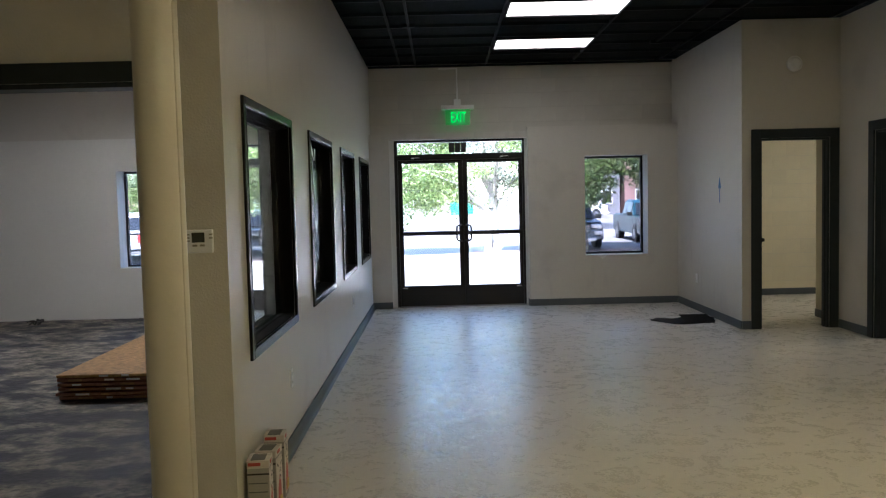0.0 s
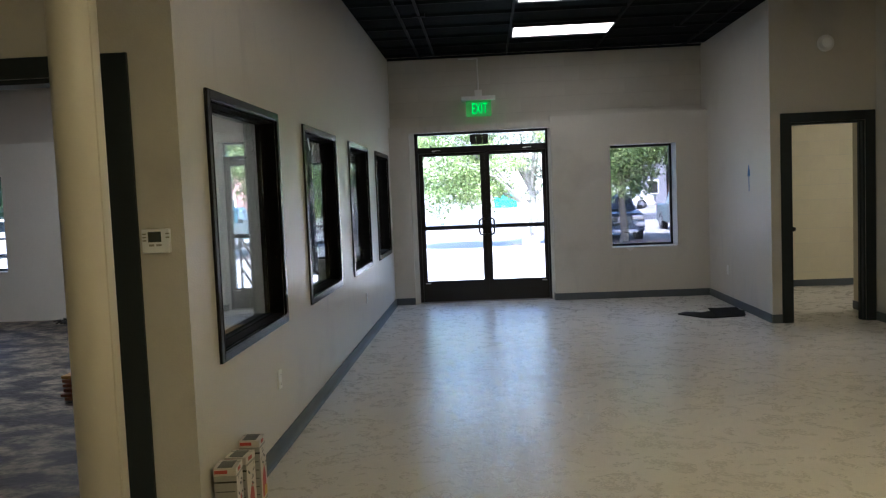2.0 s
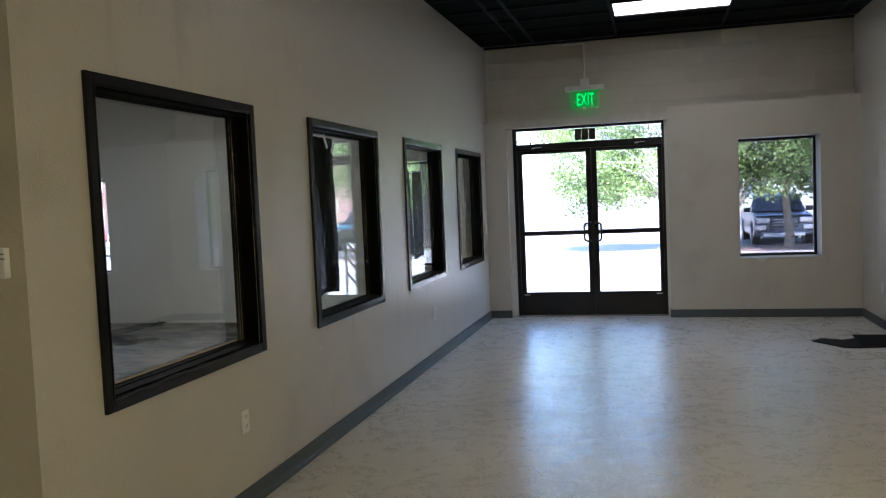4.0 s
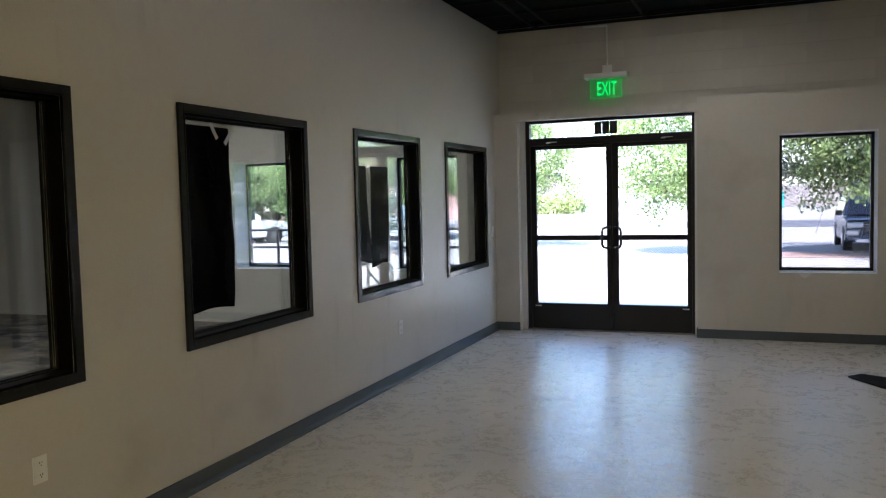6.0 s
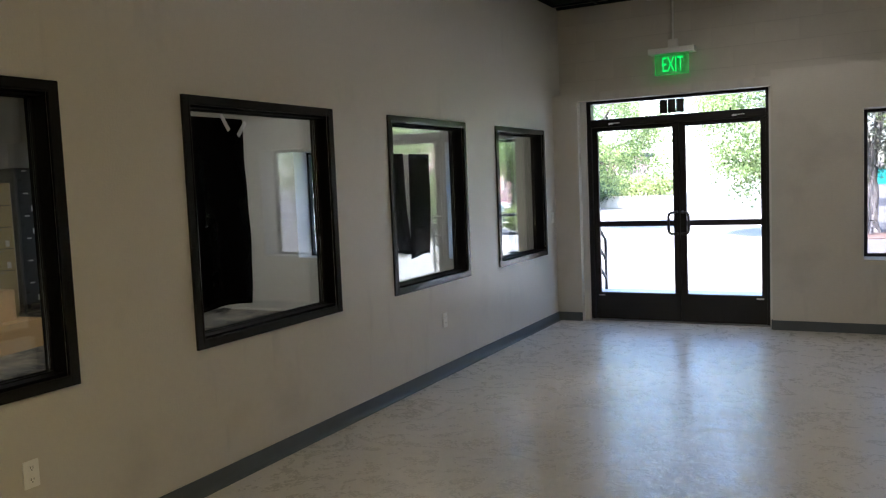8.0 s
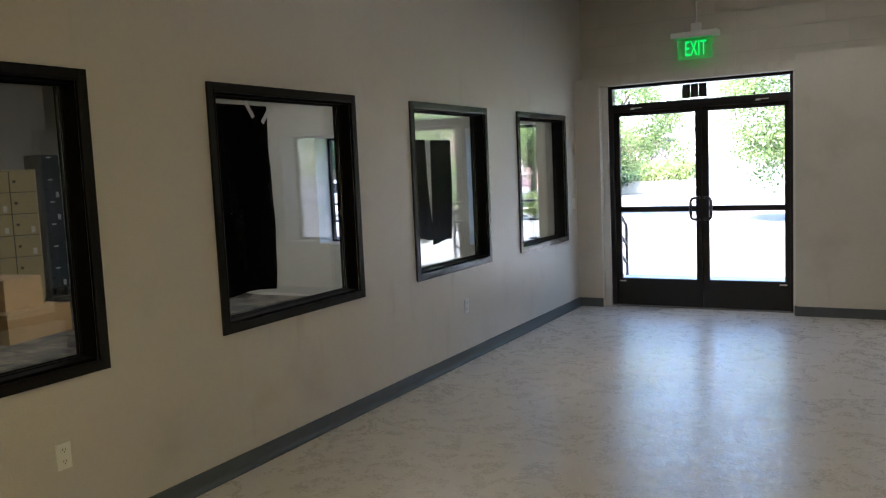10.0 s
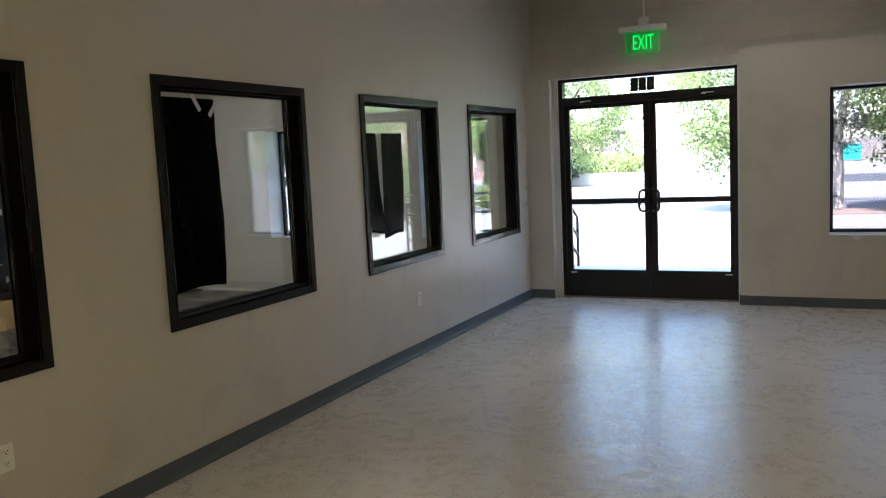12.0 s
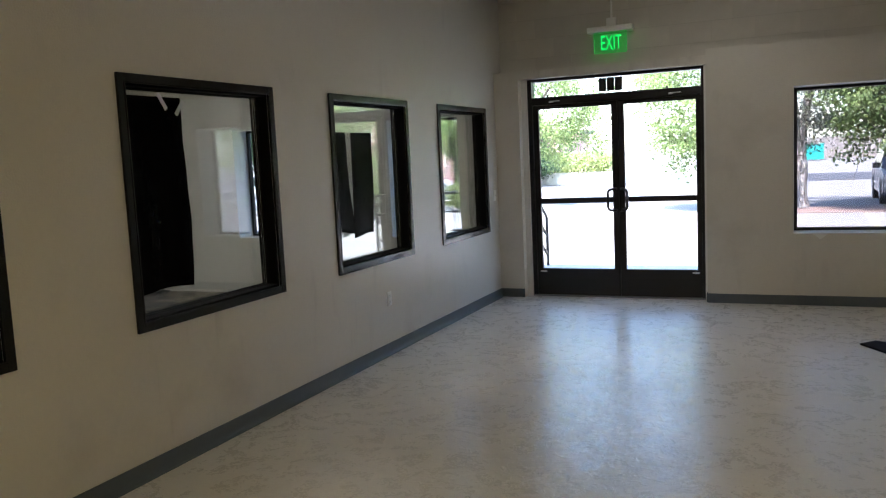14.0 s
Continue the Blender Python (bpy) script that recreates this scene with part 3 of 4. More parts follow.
def entrance():
    x0, x1, z1 = DOOR[0], DOOR[1], DOOR[3]
    y = FRONT + 0.03
    t = thing("entrance_door", 1.25, y, 0.0, 0, "closed dark bronze double glass entrance door with transom", "door", "", "structure")
    xs = [v - 1.25 for v in (x0, x1)]
    mid = 0.047

    def bar(n, u0, u1, v0, v1, d0=0.0, d1=0.1, parent=t, m=BRONZE, bevel=0.003):
        return part(n, boxed(u0, u1, d0, d1, v0, v1, bevel=bevel), m, parent)

    bar("door_frame", xs[0], xs[0] + 0.045, 0, z1)
    bar("door_frame", xs[1] - 0.03, xs[1], 0, z1)
    bar("door_frame", xs[0] + 0.045, xs[1] - 0.03, z1 - 0.03, z1)
    bar("transom_bar", xs[0] + 0.045, xs[1] - 0.03, 2.075, 2.155)
    bar("door_stop", xs[0] + 0.045, xs[1] - 0.03, 2.05, 2.075, 0.076, 0.098)
    bar("door_stop", xs[0] + 0.045, xs[0] + 0.06, 0.012, 2.05, 0.076, 0.098)
    bar("door_stop", xs[1] - 0.045, xs[1] - 0.03, 0.012, 2.05, 0.076, 0.098)
    bar("astragal", mid - 0.014, mid + 0.014, 0.012, 2.05, 0.0765, 0.09)
    g = bar("transom_pane", xs[0] + 0.045, xs[1] - 0.03, 2.155, z1 - 0.03, 0.04, 0.046, m=GLASS, bevel=0)
    g.visible_shadow = False
    for side, (a, b) in enumerate(((xs[0] + 0.048, mid - 0.003), (mid + 0.003, xs[1] - 0.033))):
        leaf = part("door_leaf", boxed(a, b, 0.03, 0.075, 0.012, 0.30, bevel=0.003), BRONZE, t, "dark bronze glazed door leaf")
        st_l, st_r = (0.058, 0.062) if side == 0 else (0.062, 0.05)
        bar("stile", a, a + st_l, 0.30, 2.07, 0.03, 0.075, leaf)
        bar("stile", b - st_r, b, 0.30, 2.07, 0.03, 0.075, leaf)
        bar("rail", a + st_l, b - st_r, 2.03, 2.07, 0.03, 0.075, leaf)
        bar("rail", a + st_l, b - st_r, 1.012, 1.068, 0.03, 0.075, leaf)
        for v0, v1 in ((0.30, 1.012), (1.068, 2.03)):
            p = bar("pane", a + st_l, b - st_r, v0, v1, 0.05, 0.056, leaf, GLASS, 0)
            p.visible_shadow = False
        # C pull handle
        bm = bmesh.new()
        s = -1 if side == 0 else 1
        hx = mid + s * 0.03
        pts = [(hx, 0.03, 1.155), (hx, -0.03, 1.155), (hx + s * 0.055, -0.045, 1.15), (hx + s * 0.072, -0.05, 1.12), (hx + s * 0.072, -0.05, 0.965), (hx + s * 0.055, -0.045, 0.935), (hx, -0.03, 0.93), (hx, 0.03, 0.93)]
        for p0, p1 in zip(pts, pts[1:]):
            tube(bm, p0, p1, 0.0135, seg=10)
        part("door_handle", bm, HANDLE, leaf, "dark steel C-shaped pull handle", True)
        px = a + 0.03 if side == 0 else b - 0.10
        bar("label_plate", px, px + 0.07, 0.262, 0.276, 0.026, 0.0315, leaf, WHITE_PLASTIC, 0)
        cx = a + 0.20 if side == 0 else b - 0.30
        bm = boxed(cx, cx + 0.11, -0.006, 0.0, 2.104, 2.112)
        box(bm, cx - 0.010, cx + 0.035, -0.010, 0.0, 2.094, 2.107)
        part("closer_arm", bm, COOL_PLASTIC, t, "bright closer shoe")
        part("latch_bolt", boxed(cx - 0.03, cx - 0.012, -0.01, 0.02, 2.155, 2.18), DARK_PLASTIC, t)
    part("threshold", boxed(xs[0], xs[1], -0.02, 0.12, 0.0, 0.012, bevel=0.003), STEEL, t, "aluminium threshold")
    return t


entrance()
tr = thing("address_plate", 1.11, FRONT + 0.062, 2.175, 0, "three dark number plates on the transom glass", "sign")
for k in range(3):
    part("plate", boxed(0.083 * k, 0.083 * k + 0.079, 0.0, 0.006, 0.0, 0.138), DARK_PLASTIC, tr)

# ---- outdoors ----
single("ground", boxed(-400, 400, 11.9, 900, LOT - 0.3, LOT), LOT_MAT, "sunlit pale concrete parking lot", "ground", "structure")
single("pavement", boxed(-12, 9, FRONT + 0.24, 14.3, LOT, -0.02), WALK_MAT, "raised concrete walk along the front", "pavement", "structure")
bm = bmesh.new()
for k in range(2):
    box(bm, -0.3, 2.8, 14.3 + 0.3 * k, 14.6 + 0.3 * k, LOT, -0.18 - 0.16 * k)
single("pavement_steps", bm, WALK_MAT, "concrete steps down to the parking lot", "steps", "structure")
single("road", boxed(-400, 400, 49, 59, LOT - 0.1, LOT + 0.012), ASPHALT, "dark asphalt road beyond the lot", "road", "structure")
single("mulch_strip", boxed(2.2, 16, 28.6, 30.9, LOT - 0.1, LOT + 0.02), MULCH, "pinkish brown mulch strip around the trees", "ground", "structure")
for x in (4.6, 7.4):
    single(f"road_line_{x:.0f}", boxed(x, x + 0.12, 22, 28.3, LOT, LOT + 0.006), LINE_YELLOW, "faded yellow parking line", "road marking", "structure")


def guard(x, y, rz, length, label, height=0.80):
    t = thing("handrail", x, y, -0.02, rz, label, "railing", "railings")
    n = max(1, round(length / 1.4))
    for k in range(n + 1):
        part("post", tube(bmesh.new(), (length * k / n, 0, 0), (length * k / n, 0, height), 0.022), BRONZE, t)
    for z in (height, height * 0.74, height * 0.48):
        part("rail", tube(bmesh.new(), (0, 0, z), (length, 0, z), 0.02), BRONZE, t)
    return t


guard(-0.45, 14.15, 180, 8.2, "dark metal guard rail along the concrete walk", 1.07)


def stair_rail(x, y0, z0, y1, z1, label):
    """Three sloping tubes between two posts, going down away from the door."""
    t = thing("stair_rail", x, y0, -0.02, 0, label, "railing", "railings")
    run = y1 - y0
    part("post", tube(bmesh.new(), (0, 0, 0), (0, 0, z0), 0.022), BRONZE, t)
    part("post", tube(bmesh.new(), (0, run, LOT + 0.02 if y1 > 14.9 else 0), (0, run, z1), 0.022), BRONZE, t)
    for drop in (0.0, 0.27, 0.54):
        part("rail", tube(bmesh.new(), (0, 0, z0 - drop), (0, run, z1 - drop), 0.02), BRONZE, t)
    return t


stair_rail(2.76, 14.2, 0.95, 15.1, 0.40, "dark metal stair rail beside the steps")
stair_rail(-0.24, 13.3, 1.26, 14.2, 0.69, "dark metal stair rail at the end of the walk's guard")


def tree(x, y, height, r, crown_r, crown_z, leaves, bark, leaf, seed, label, low=0.3, leaf_size=0.10, lean=(0.0, 0.0), spray=0.24, name="tree"):
    rng = np.random.default_rng(seed)
    t = thing(name, x, y, LOT, 0, label, name, "trees of the lot" if name == "tree" else "")
    bm = bmesh.new()
    fork = crown_z * 0.72
    p = Vector((0, 0, -0.05))
    rad = r
    steps = 5
    for k in range(steps):
        q = Vector((rng.normal(0, 0.025), rng.normal(0, 0.025), fork * (k + 1) / steps))
        tube(bm, p, q, rad * (1.25 if k == 0 else 1), rad * 0.94, 10, False)
        p, rad = q, rad * 0.94
    tips = []
    for k in range(9):
        a = 2 * math.pi * k / 9 + rng.uniform(-0.3, 0.3)
        end = Vector((lean[0] + math.cos(a) * crown_r * rng.uniform(0.45, 0.8), lean[1] + math.sin(a) * crown_r * rng.uniform(0.45, 0.8), crown_z + (height - crown_z) * rng.uniform(-low * 0.3, 0.75)))
        m1 = p.lerp(end, 0.4) + Vector((0, 0, 0.35))
        tube(bm, p, m1, rad * 0.62, rad * 0.36, 7, False)
        tube(bm, m1, end, rad * 0.36, rad * 0.1, 6, False)
        tips.append((m1, end))
        for j in range(4):
            s = m1.lerp(end, rng.uniform(0.1, 0.9))
            e = s + Vector(rng.normal(0, crown_r * 0.28, 3))
            tube(bm, s, e, rad * 0.14, rad * 0.03, 5, False)
            tips.append((s, e))
    part("trunk", bm, bark, t, smooth=True)
    # leaf clumps round the twigs
    n_cl = leaves // 90
    ends = np.array([[*b] for _, b in tips])
    pick = rng.integers(0, len(ends), n_cl)
    shell = rng.normal(0, 1, (n_cl, 3))
    shell /= np.linalg.norm(shell, axis=1)[:, None]
    shell *= np.array([crown_r, crown_r, (height - crown_z) * 0.62]) * rng.uniform(0.45, 1.0, (n_cl, 1)) ** 0.5
    shell[:, 2] += crown_z + (height - crown_z) * 0.42
    shell += np.array([lean[0], lean[1], 0.0])
    centre = np.where(rng.random((n_cl, 1)) < 0.45, ends[pick] + rng.normal(0, spray, (n_cl, 3)), shell)
    centre[:, 2] = np.maximum(centre[:, 2], crown_z - low * (height - crown_z) * rng.random(n_cl))
    c = np.repeat(centre, 90, axis=0)
    c = c + rng.normal(0, 1, c.shape) * np.array([spray, spray, spray * 0.6])
    k = len(c)
    u = rng.normal(0, 1, (k, 3))
    u[:, 2] -= 0.5
    u /= np.linalg.norm(u, axis=1)[:, None]
    v = np.cross(u, rng.normal(0, 1, (k, 3)))
    v /= np.linalg.norm(v, axis=1)[:, None] + 1e-9
    s = leaf_size * rng.uniform(0.6, 1.3, (k, 1))
    quad = np.stack([c, c + u * s * 0.5 + v * s * 0.3, c + u * s, c + u * s * 0.5 - v * s * 0.3], 1).reshape(-1, 3)
    me = bpy.data.meshes.new("crown")
    me.from_pydata(quad.tolist(), [], np.arange(4 * k).reshape(-1, 4).tolist())
    me.materials.append(leaf)
    ob = new("crown", me)
    ob.parent = t
    return t


tree(6.1, 29.5, 7.8, 0.15, 3.1, 2.7, 52000, BARK, LEAF, 3, "leafy green tree with a slim trunk in mulch", 0.28, 0.13)
tree(2.98, 30.7, 8.5, 0.23, 2.0, 2.8, 14400, BARK_PALE, LEAF_GREY, 5, "old tree with pale trunk and sparse grey leaves", 0.22, 0.10)
tree(2.75, 29.9, 6.5, 0.15, 1.75, 2.1, 31200, BARK_PALE, LEAF, 8, "bright green tree with low branches leaning to one side", 0.4, 0.10, (-2.85, 0.1))
tree(-7.1, 34, 8.5, 0.22, 3.0, 2.9, 33800, BARK, LEAF, 11, "large leafy green tree at the lot's edge", 0.4, 0.10, (1.0, 0.0))
tree(-15.8, 37, 9.0, 0.22, 4.6, 1.7, 52000, BARK, LEAF, 12, "large leafy green tree at the lot's edge", 0.5)
tree(12.3, 29.7, 9.0, 0.2, 4.2, 1.5, 62000, BARK, LEAF, 13, "leafy green tree beside parked cars", 0.3)
tree(-24, 44, 9.0, 0.25, 5.0, 2.0, 31200, BARK, LEAF_DARK, 14, "dark green tree at the far edge", 0.5, 0.22)

tree(-12.4, 52, 3.6, 0.12, 1.3, 0.9, 14000, BARK, LEAF_DARK, 21, "dark green conifer bush beyond the lot", 0.4, 0.12)
tree(21, 39, 9.5, 0.25, 5.0, 2.2, 50000, BARK, LEAF, 22, "large leafy green tree beside the lot", 0.4, 0.12)

tree(-12.2, 39.5, 7.5, 0.18, 2.7, 2.5, 30000, BARK, LEAF, 23, "leafy green tree beyond the parked pickup", 0.4)
tree(-9.15, 32.3, 0.95, 0.03, 0.42, 0.3, 7200, BARK, LEAF_PALE, 24, "small bright green bush at the lot's edge", 0.6, 0.06, spray=0.10, name="bush")

# Added block, no known wall: lifts the hedge, its white standing for glare.
single("retaining_wall", boxed(-15.5, -6.8, 53.0, 53.25, LOT, LOT + 0.76, bevel=0.02), GLARE_CONCRETE, "added low glare-white block that lifts the hedge", "wall", "structure")
hd = thing("hedge", -16, 54, LOT + 0.76, 0, "far pale green hedge at the lot's edge", "hedge", "", "stuff")
rng = np.random.default_rng(4)
k = 16000
c = np.stack([rng.uniform(2, 8.3, k), rng.normal(0, 0.7, k), 1.25 * rng.random(k) ** 0.7 * (0.7 + 0.3 * np.sin(rng.uniform(0, 6, k)))], 1)
u = rng.normal(0, 1, (k, 3)); u /= np.linalg.norm(u, axis=1)[:, None]
v = np.cross(u, rng.normal(0, 1, (k, 3))); v /= np.linalg.norm(v, axis=1)[:, None]
quad = np.stack([c, c + u * 0.08 + v * 0.06, c + u * 0.17, c + u * 0.08 - v * 0.06], 1).reshape(-1, 3)
me = bpy.data.meshes.new("foliage")
me.from_pydata(quad.tolist(), [], np.arange(4 * k).reshape(-1, 4).tolist())
me.materials.append(LEAF_PALE)
ob = new("foliage", me)
ob.parent = hd


def profile_solid(bm, side, half_low, half_high, z_low, z_high):
    """A car shell from its side profile, narrowing from half_low at z_low to half_high at z_high."""
    rings = []
    for s in (-1, 1):
        ring = []
        for yy, z in side:
            k = min(1.0, max(0.0, (z - z_low) / (z_high - z_low)))
            ring.append(bm.verts.new((s * (half_low + (half_high - half_low) * k), yy, z)))
        rings.append(ring)
    k = len(side)
    bm.faces.new(rings[0])
    bm.faces.new(rings[1][::-1])
    for i in range(k):
        bm.faces.new((rings[0][i], rings[0][(i + 1) % k], rings[1][(i + 1) % k], rings[1][i]))
    bmesh.ops.recalc_face_normals(bm, faces=bm.faces)
    bmesh.ops.bevel(bm, geom=list(bm.edges), offset=0.05, segments=3, affect="EDGES")
    return bm


CARS = {
    "suv": dict(
        L=4.7, W=1.92, belt=1.08, roof=1.74,
        low=[(-2.25, 0.30), (-2.35, 0.42), (-2.33, 0.78), (-2.2, 0.98), (-1.9, 1.04), (-1.05, 1.10), (2.2, 1.12), (2.33, 0.9), (2.33, 0.42), (2.2, 0.30)],
        cab=[(-1.1, 1.05), (-0.42, 1.60), (-0.15, 1.70), (0.4, 1.74), (1.7, 1.70), (2.02, 1.55), (2.28, 1.08)],
        shield=((-1.06, 1.13), (-0.46, 1.585)), sides=((-0.55, 0.45), (0.53, 1.25), (1.33, 1.9)), rear=((2.29, 1.14), (2.06, 1.54))),
    "van": dict(
        L=5.4, W=2.0, belt=1.2, roof=2.1,
        low=[(-2.6, 0.30), (-2.7, 0.45), (-2.68, 0.95), (-2.35, 1.14), (2.68, 1.2), (2.7, 0.42), (2.6, 0.30)],
        cab=[(-2.3, 1.1), (-1.7, 1.92), (-1.4, 2.06), (0.4, 2.1), (2.6, 2.06), (2.66, 1.15)],
        shield=((-2.27, 1.2), (-1.74, 1.9)), sides=((-1.6, -0.7),), rear=((2.68, 1.3), (2.64, 1.85))),
    "pickup": dict(
        L=5.4, W=1.95, belt=1.12, roof=1.8,
        low=[(-2.6, 0.34), (-2.7, 0.48), (-2.68, 0.86), (-2.5, 1.04), (-1.3, 1.12), (2.66, 1.14), (2.7, 0.5), (2.6, 0.34)],
        cab=[(-1.35, 1.08), (-0.65, 1.66), (-0.35, 1.78), (0.7, 1.78), (0.86, 1.66), (1.0, 1.1)],
        shield=((-1.3, 1.16), (-0.7, 1.64)), sides=((-0.75, 0.1), (0.18, 0.72)), rear=((1.0, 1.18), (0.88, 1.62))),
}


def slab(bm, w0, w1, a, b, off):
    """A thin upright or sloping pane across the car between the profile points a and b."""
    d = 0.02 if off > 0 else -0.02
    pts = [(-w0, a[0] + off, a[1]), (w0, a[0] + off, a[1]), (w1, b[0] + off, b[1]), (-w1, b[0] + off, b[1])]
    front = [bm.verts.new(p) for p in pts]
    back = [bm.verts.new((x, y - d * 2, z)) for x, y, z in pts]
    bm.faces.new(front)
    bm.faces.new(back[::-1])
    for i in range(4):
        bm.faces.new((front[i], front[(i + 1) % 4], back[(i + 1) % 4], back[i]))
    bmesh.ops.recalc_face_normals(bm, faces=bm.faces)
    return bm


def vehicle(x, y, rz, paint, label, kind="suv"):
    """A parked car, its nose towards local -y."""
    t = thing("parked_car", x, y, LOT, rz, label, "car", "parked cars")
    c = CARS[kind]
    L, W, belt, roof = c["L"], c["W"], c["belt"], c["roof"]
    h = W / 2
    part("body", profile_solid(bmesh.new(), c["low"], h, h - 0.04, 0.3, belt), paint, t)
    part("cabin", profile_solid(bmesh.new(), c["cab"], h - 0.05, h - 0.24, belt, roof), paint, t)
    part("windscreen", slab(bmesh.new(), h - 0.16, h - 0.28, *c["shield"], -0.05), CAR_GLASS, t)
    part("rear_window", slab(bmesh.new(), h - 0.18, h - 0.28, *c["rear"], 0.04), CAR_GLASS, t)
    tilt = math.atan2(0.19, roof - belt)
    for s in (-1, 1):
        for a, b in c["sides"]:
            m = Matrix.Translation((s * (h - 0.055), 0, belt)) @ Matrix.Rotation(-s * tilt, 4, "Y")
            part("side_window", box(bmesh.new(), -0.02, 0.02, a, b, 0.06, (roof - belt) * 0.80, bevel=0.008, m=m), CAR_GLASS, t)
        part("headlight", boxed(s * (h - 0.50), s * (h - 0.06), -L / 2 - 0.02, -L / 2 + 0.18, 0.74, 0.93, bevel=0.04), CLEAR_LAMP, t, "clear headlight")
        part("fog_light", boxed(s * (h - 0.36), s * (h - 0.14), -L / 2 - 0.035, -L / 2 + 0.05, 0.48, 0.58, bevel=0.02), DARK_PLASTIC, t)
        part("tail_light", boxed(s * (h - 0.22), s * (h - 0.03), L / 2 - 0.10, L / 2 + 0.015, 0.74, 1.06, bevel=0.02), RED_LAMP, t, "red tail light")
        part("mirror", boxed(s * (h - 0.04), s * (h + 0.18), c["shield"][0][0] + 0.15, c["shield"][0][0] + 0.27, 1.1, 1.27, bevel=0.03), DARK_PLASTIC, t)
        for wy in (-L * 0.31, L * 0.31):
            part("wheel_arch", tube(bmesh.new(), (s * (h - 0.25), wy, 0.37), (s * (h + 0.004), wy, 0.37), 0.42, seg=28), DARK_PLASTIC, t)
            wh = part("wheel", tube(bmesh.new(), (s * (h - 0.22), wy, 0.36), (s * (h + 0.012), wy, 0.36), 0.36, seg=28), TYRE, t)
            part("rim", tube(bmesh.new(), (s * h, wy, 0.36), (s * (h + 0.025), wy, 0.36), 0.23, 0.2, 18), STEEL, wh)
        if kind == "suv":
            part("roof_rail", tube(bmesh.new(), (s * (h - 0.27), -0.1, roof + 0.03), (s * (h - 0.27), 1.6, roof + 0.01), 0.02, seg=8), STEEL, t)
    part("grille", boxed(-h + 0.52, h - 0.52, -L / 2 - 0.025, -L / 2 + 0.1, 0.58, 0.94, bevel=0.03), DARK_PLASTIC, t)
    for z in (0.66, 0.75, 0.84):
        part("grille_bar", boxed(-h + 0.55, h - 0.55, -L / 2 - 0.04, -L / 2 + 0.0, z, z + 0.035, bevel=0.008), STEEL, t)
    part("bumper", boxed(-h + 0.04, h - 0.04, -L / 2 - 0.06, -L / 2 + 0.14, 0.34, 0.50, bevel=0.04), paint, t)
    part("rear_bumper", boxed(-h + 0.05, h - 0.05, L / 2 - 0.08, L / 2 + 0.1, 0.42, 0.60, bevel=0.04), STEEL, t)
    if kind == "suv":
        part("skid_plate", boxed(-h + 0.3, h - 0.3, -L / 2 - 0.075, -L / 2 + 0.06, 0.30, 0.41, bevel=0.02), CLEAR_LAMP, t, "bright lower bumper trim")
        part("badge", tube(bmesh.new(), (0, -L / 2 - 0.06, 0.77), (0, -L / 2 - 0.03, 0.77), 0.07, seg=16), CLEAR_LAMP, t)
        part("hood_line", boxed(-h + 0.2, h - 0.2, -L / 2 + 0.16, -L / 2 + 0.19, 0.985, 1.0, bevel=0.004), DARK_PLASTIC, t)
        for s in (-1, 1):
            part("bumper_corner", boxed(s * (h - 0.38), s * (h - 0.04), -L / 2 - 0.05, -L / 2 + 0.1, 0.52, 0.68, bevel=0.03), CLEAR_LAMP, t, "bright fog lamp surround")
    part("licence_plate", boxed(-0.16, 0.16, L / 2 + 0.0, L / 2 + 0.014, 0.72, 0.87), PAPER, t)
    return t


vehicle(6.2, 33.3, 0, CAR_SILVER, "dark silver SUV parked facing the building")
vehicle(10.2, 36.5, 0, CAR_BLUE, "teal blue pickup parked facing the building", "pickup")
vehicle(-10.7, 31.0, 190, CAR_LIGHT, "silver pickup parked with its tail to the building", "pickup")
vehicle(-20.5, 35.5, 150, CAR_WHITE, "white SUV parked across the lot")
vehicle(13.5, 74, 75, CAR_WHITE, "white van parked by the grey building", "van")

fence = thing("fence", 2, 98, LOT, 0, "weathered grey plank fence beyond the road", "fence")
plank = mesh_of("plank", boxed(0, 0.28, 0, 0.03, 0.05, 2.3), FENCE_GREY)
for k in range(60):
    ob = new("plank", plank)
    ob.parent = fence
    ob.location = (0.3 * k - 4, 0.01 * (k % 2), 0)
part("rail", boxed(-4, 14, 0.04, 0.1, 0.5, 0.6), FENCE_GREY, fence)
part("rail", boxed(-4, 14, 0.04, 0.1, 1.8, 1.9), FENCE_GREY, fence)
dp = thing("dumpster", 3.6, 94, LOT, 0, "teal steel dumpster by the plank fence", "dumpster")
part("body", prism(bmesh.new(), [(-1.3, 0), (1.3, 0), (1.3, 1.5), (-1.3, 1.5)], 0.12, 1.6), TEAL, dp)
part("lid", boxed(-1.34, 1.34, -0.05, 1.55, 1.6, 1.68, bevel=0.02), TEAL, dp)
part("rib", boxed(-1.35, 1.35, -0.06, 0.0, 0.9, 1.0), TEAL, dp)


def building(x, y, w, d, h, material, label, rows, cols, rz=0):
    t = thing("building", x, y, LOT, rz, label, "building")
    part("wall", boxed(-w / 2, w / 2, 0, d, 0, h), material, t)
    part("roof", boxed(-w / 2 - 0.4, w / 2 + 0.4, -0.4, d + 0.4, h, h + 0.35, bevel=0.05), ROOF, t)
    for i in range(cols):
        for j in range(rows):
            wx, wz = -w / 2 + w * (i + 0.5) / cols, 1.1 + 3.0 * j
            p = part("window", boxed(wx - 0.55, wx + 0.55, -0.06, 0.05, wz, wz + 1.4), WHITE_PLASTIC, t)
            part("pane", boxed(wx - 0.47, wx + 0.47, -0.075, -0.05, wz + 0.08, wz + 1.32), CAR_GLASS, p)
    return t


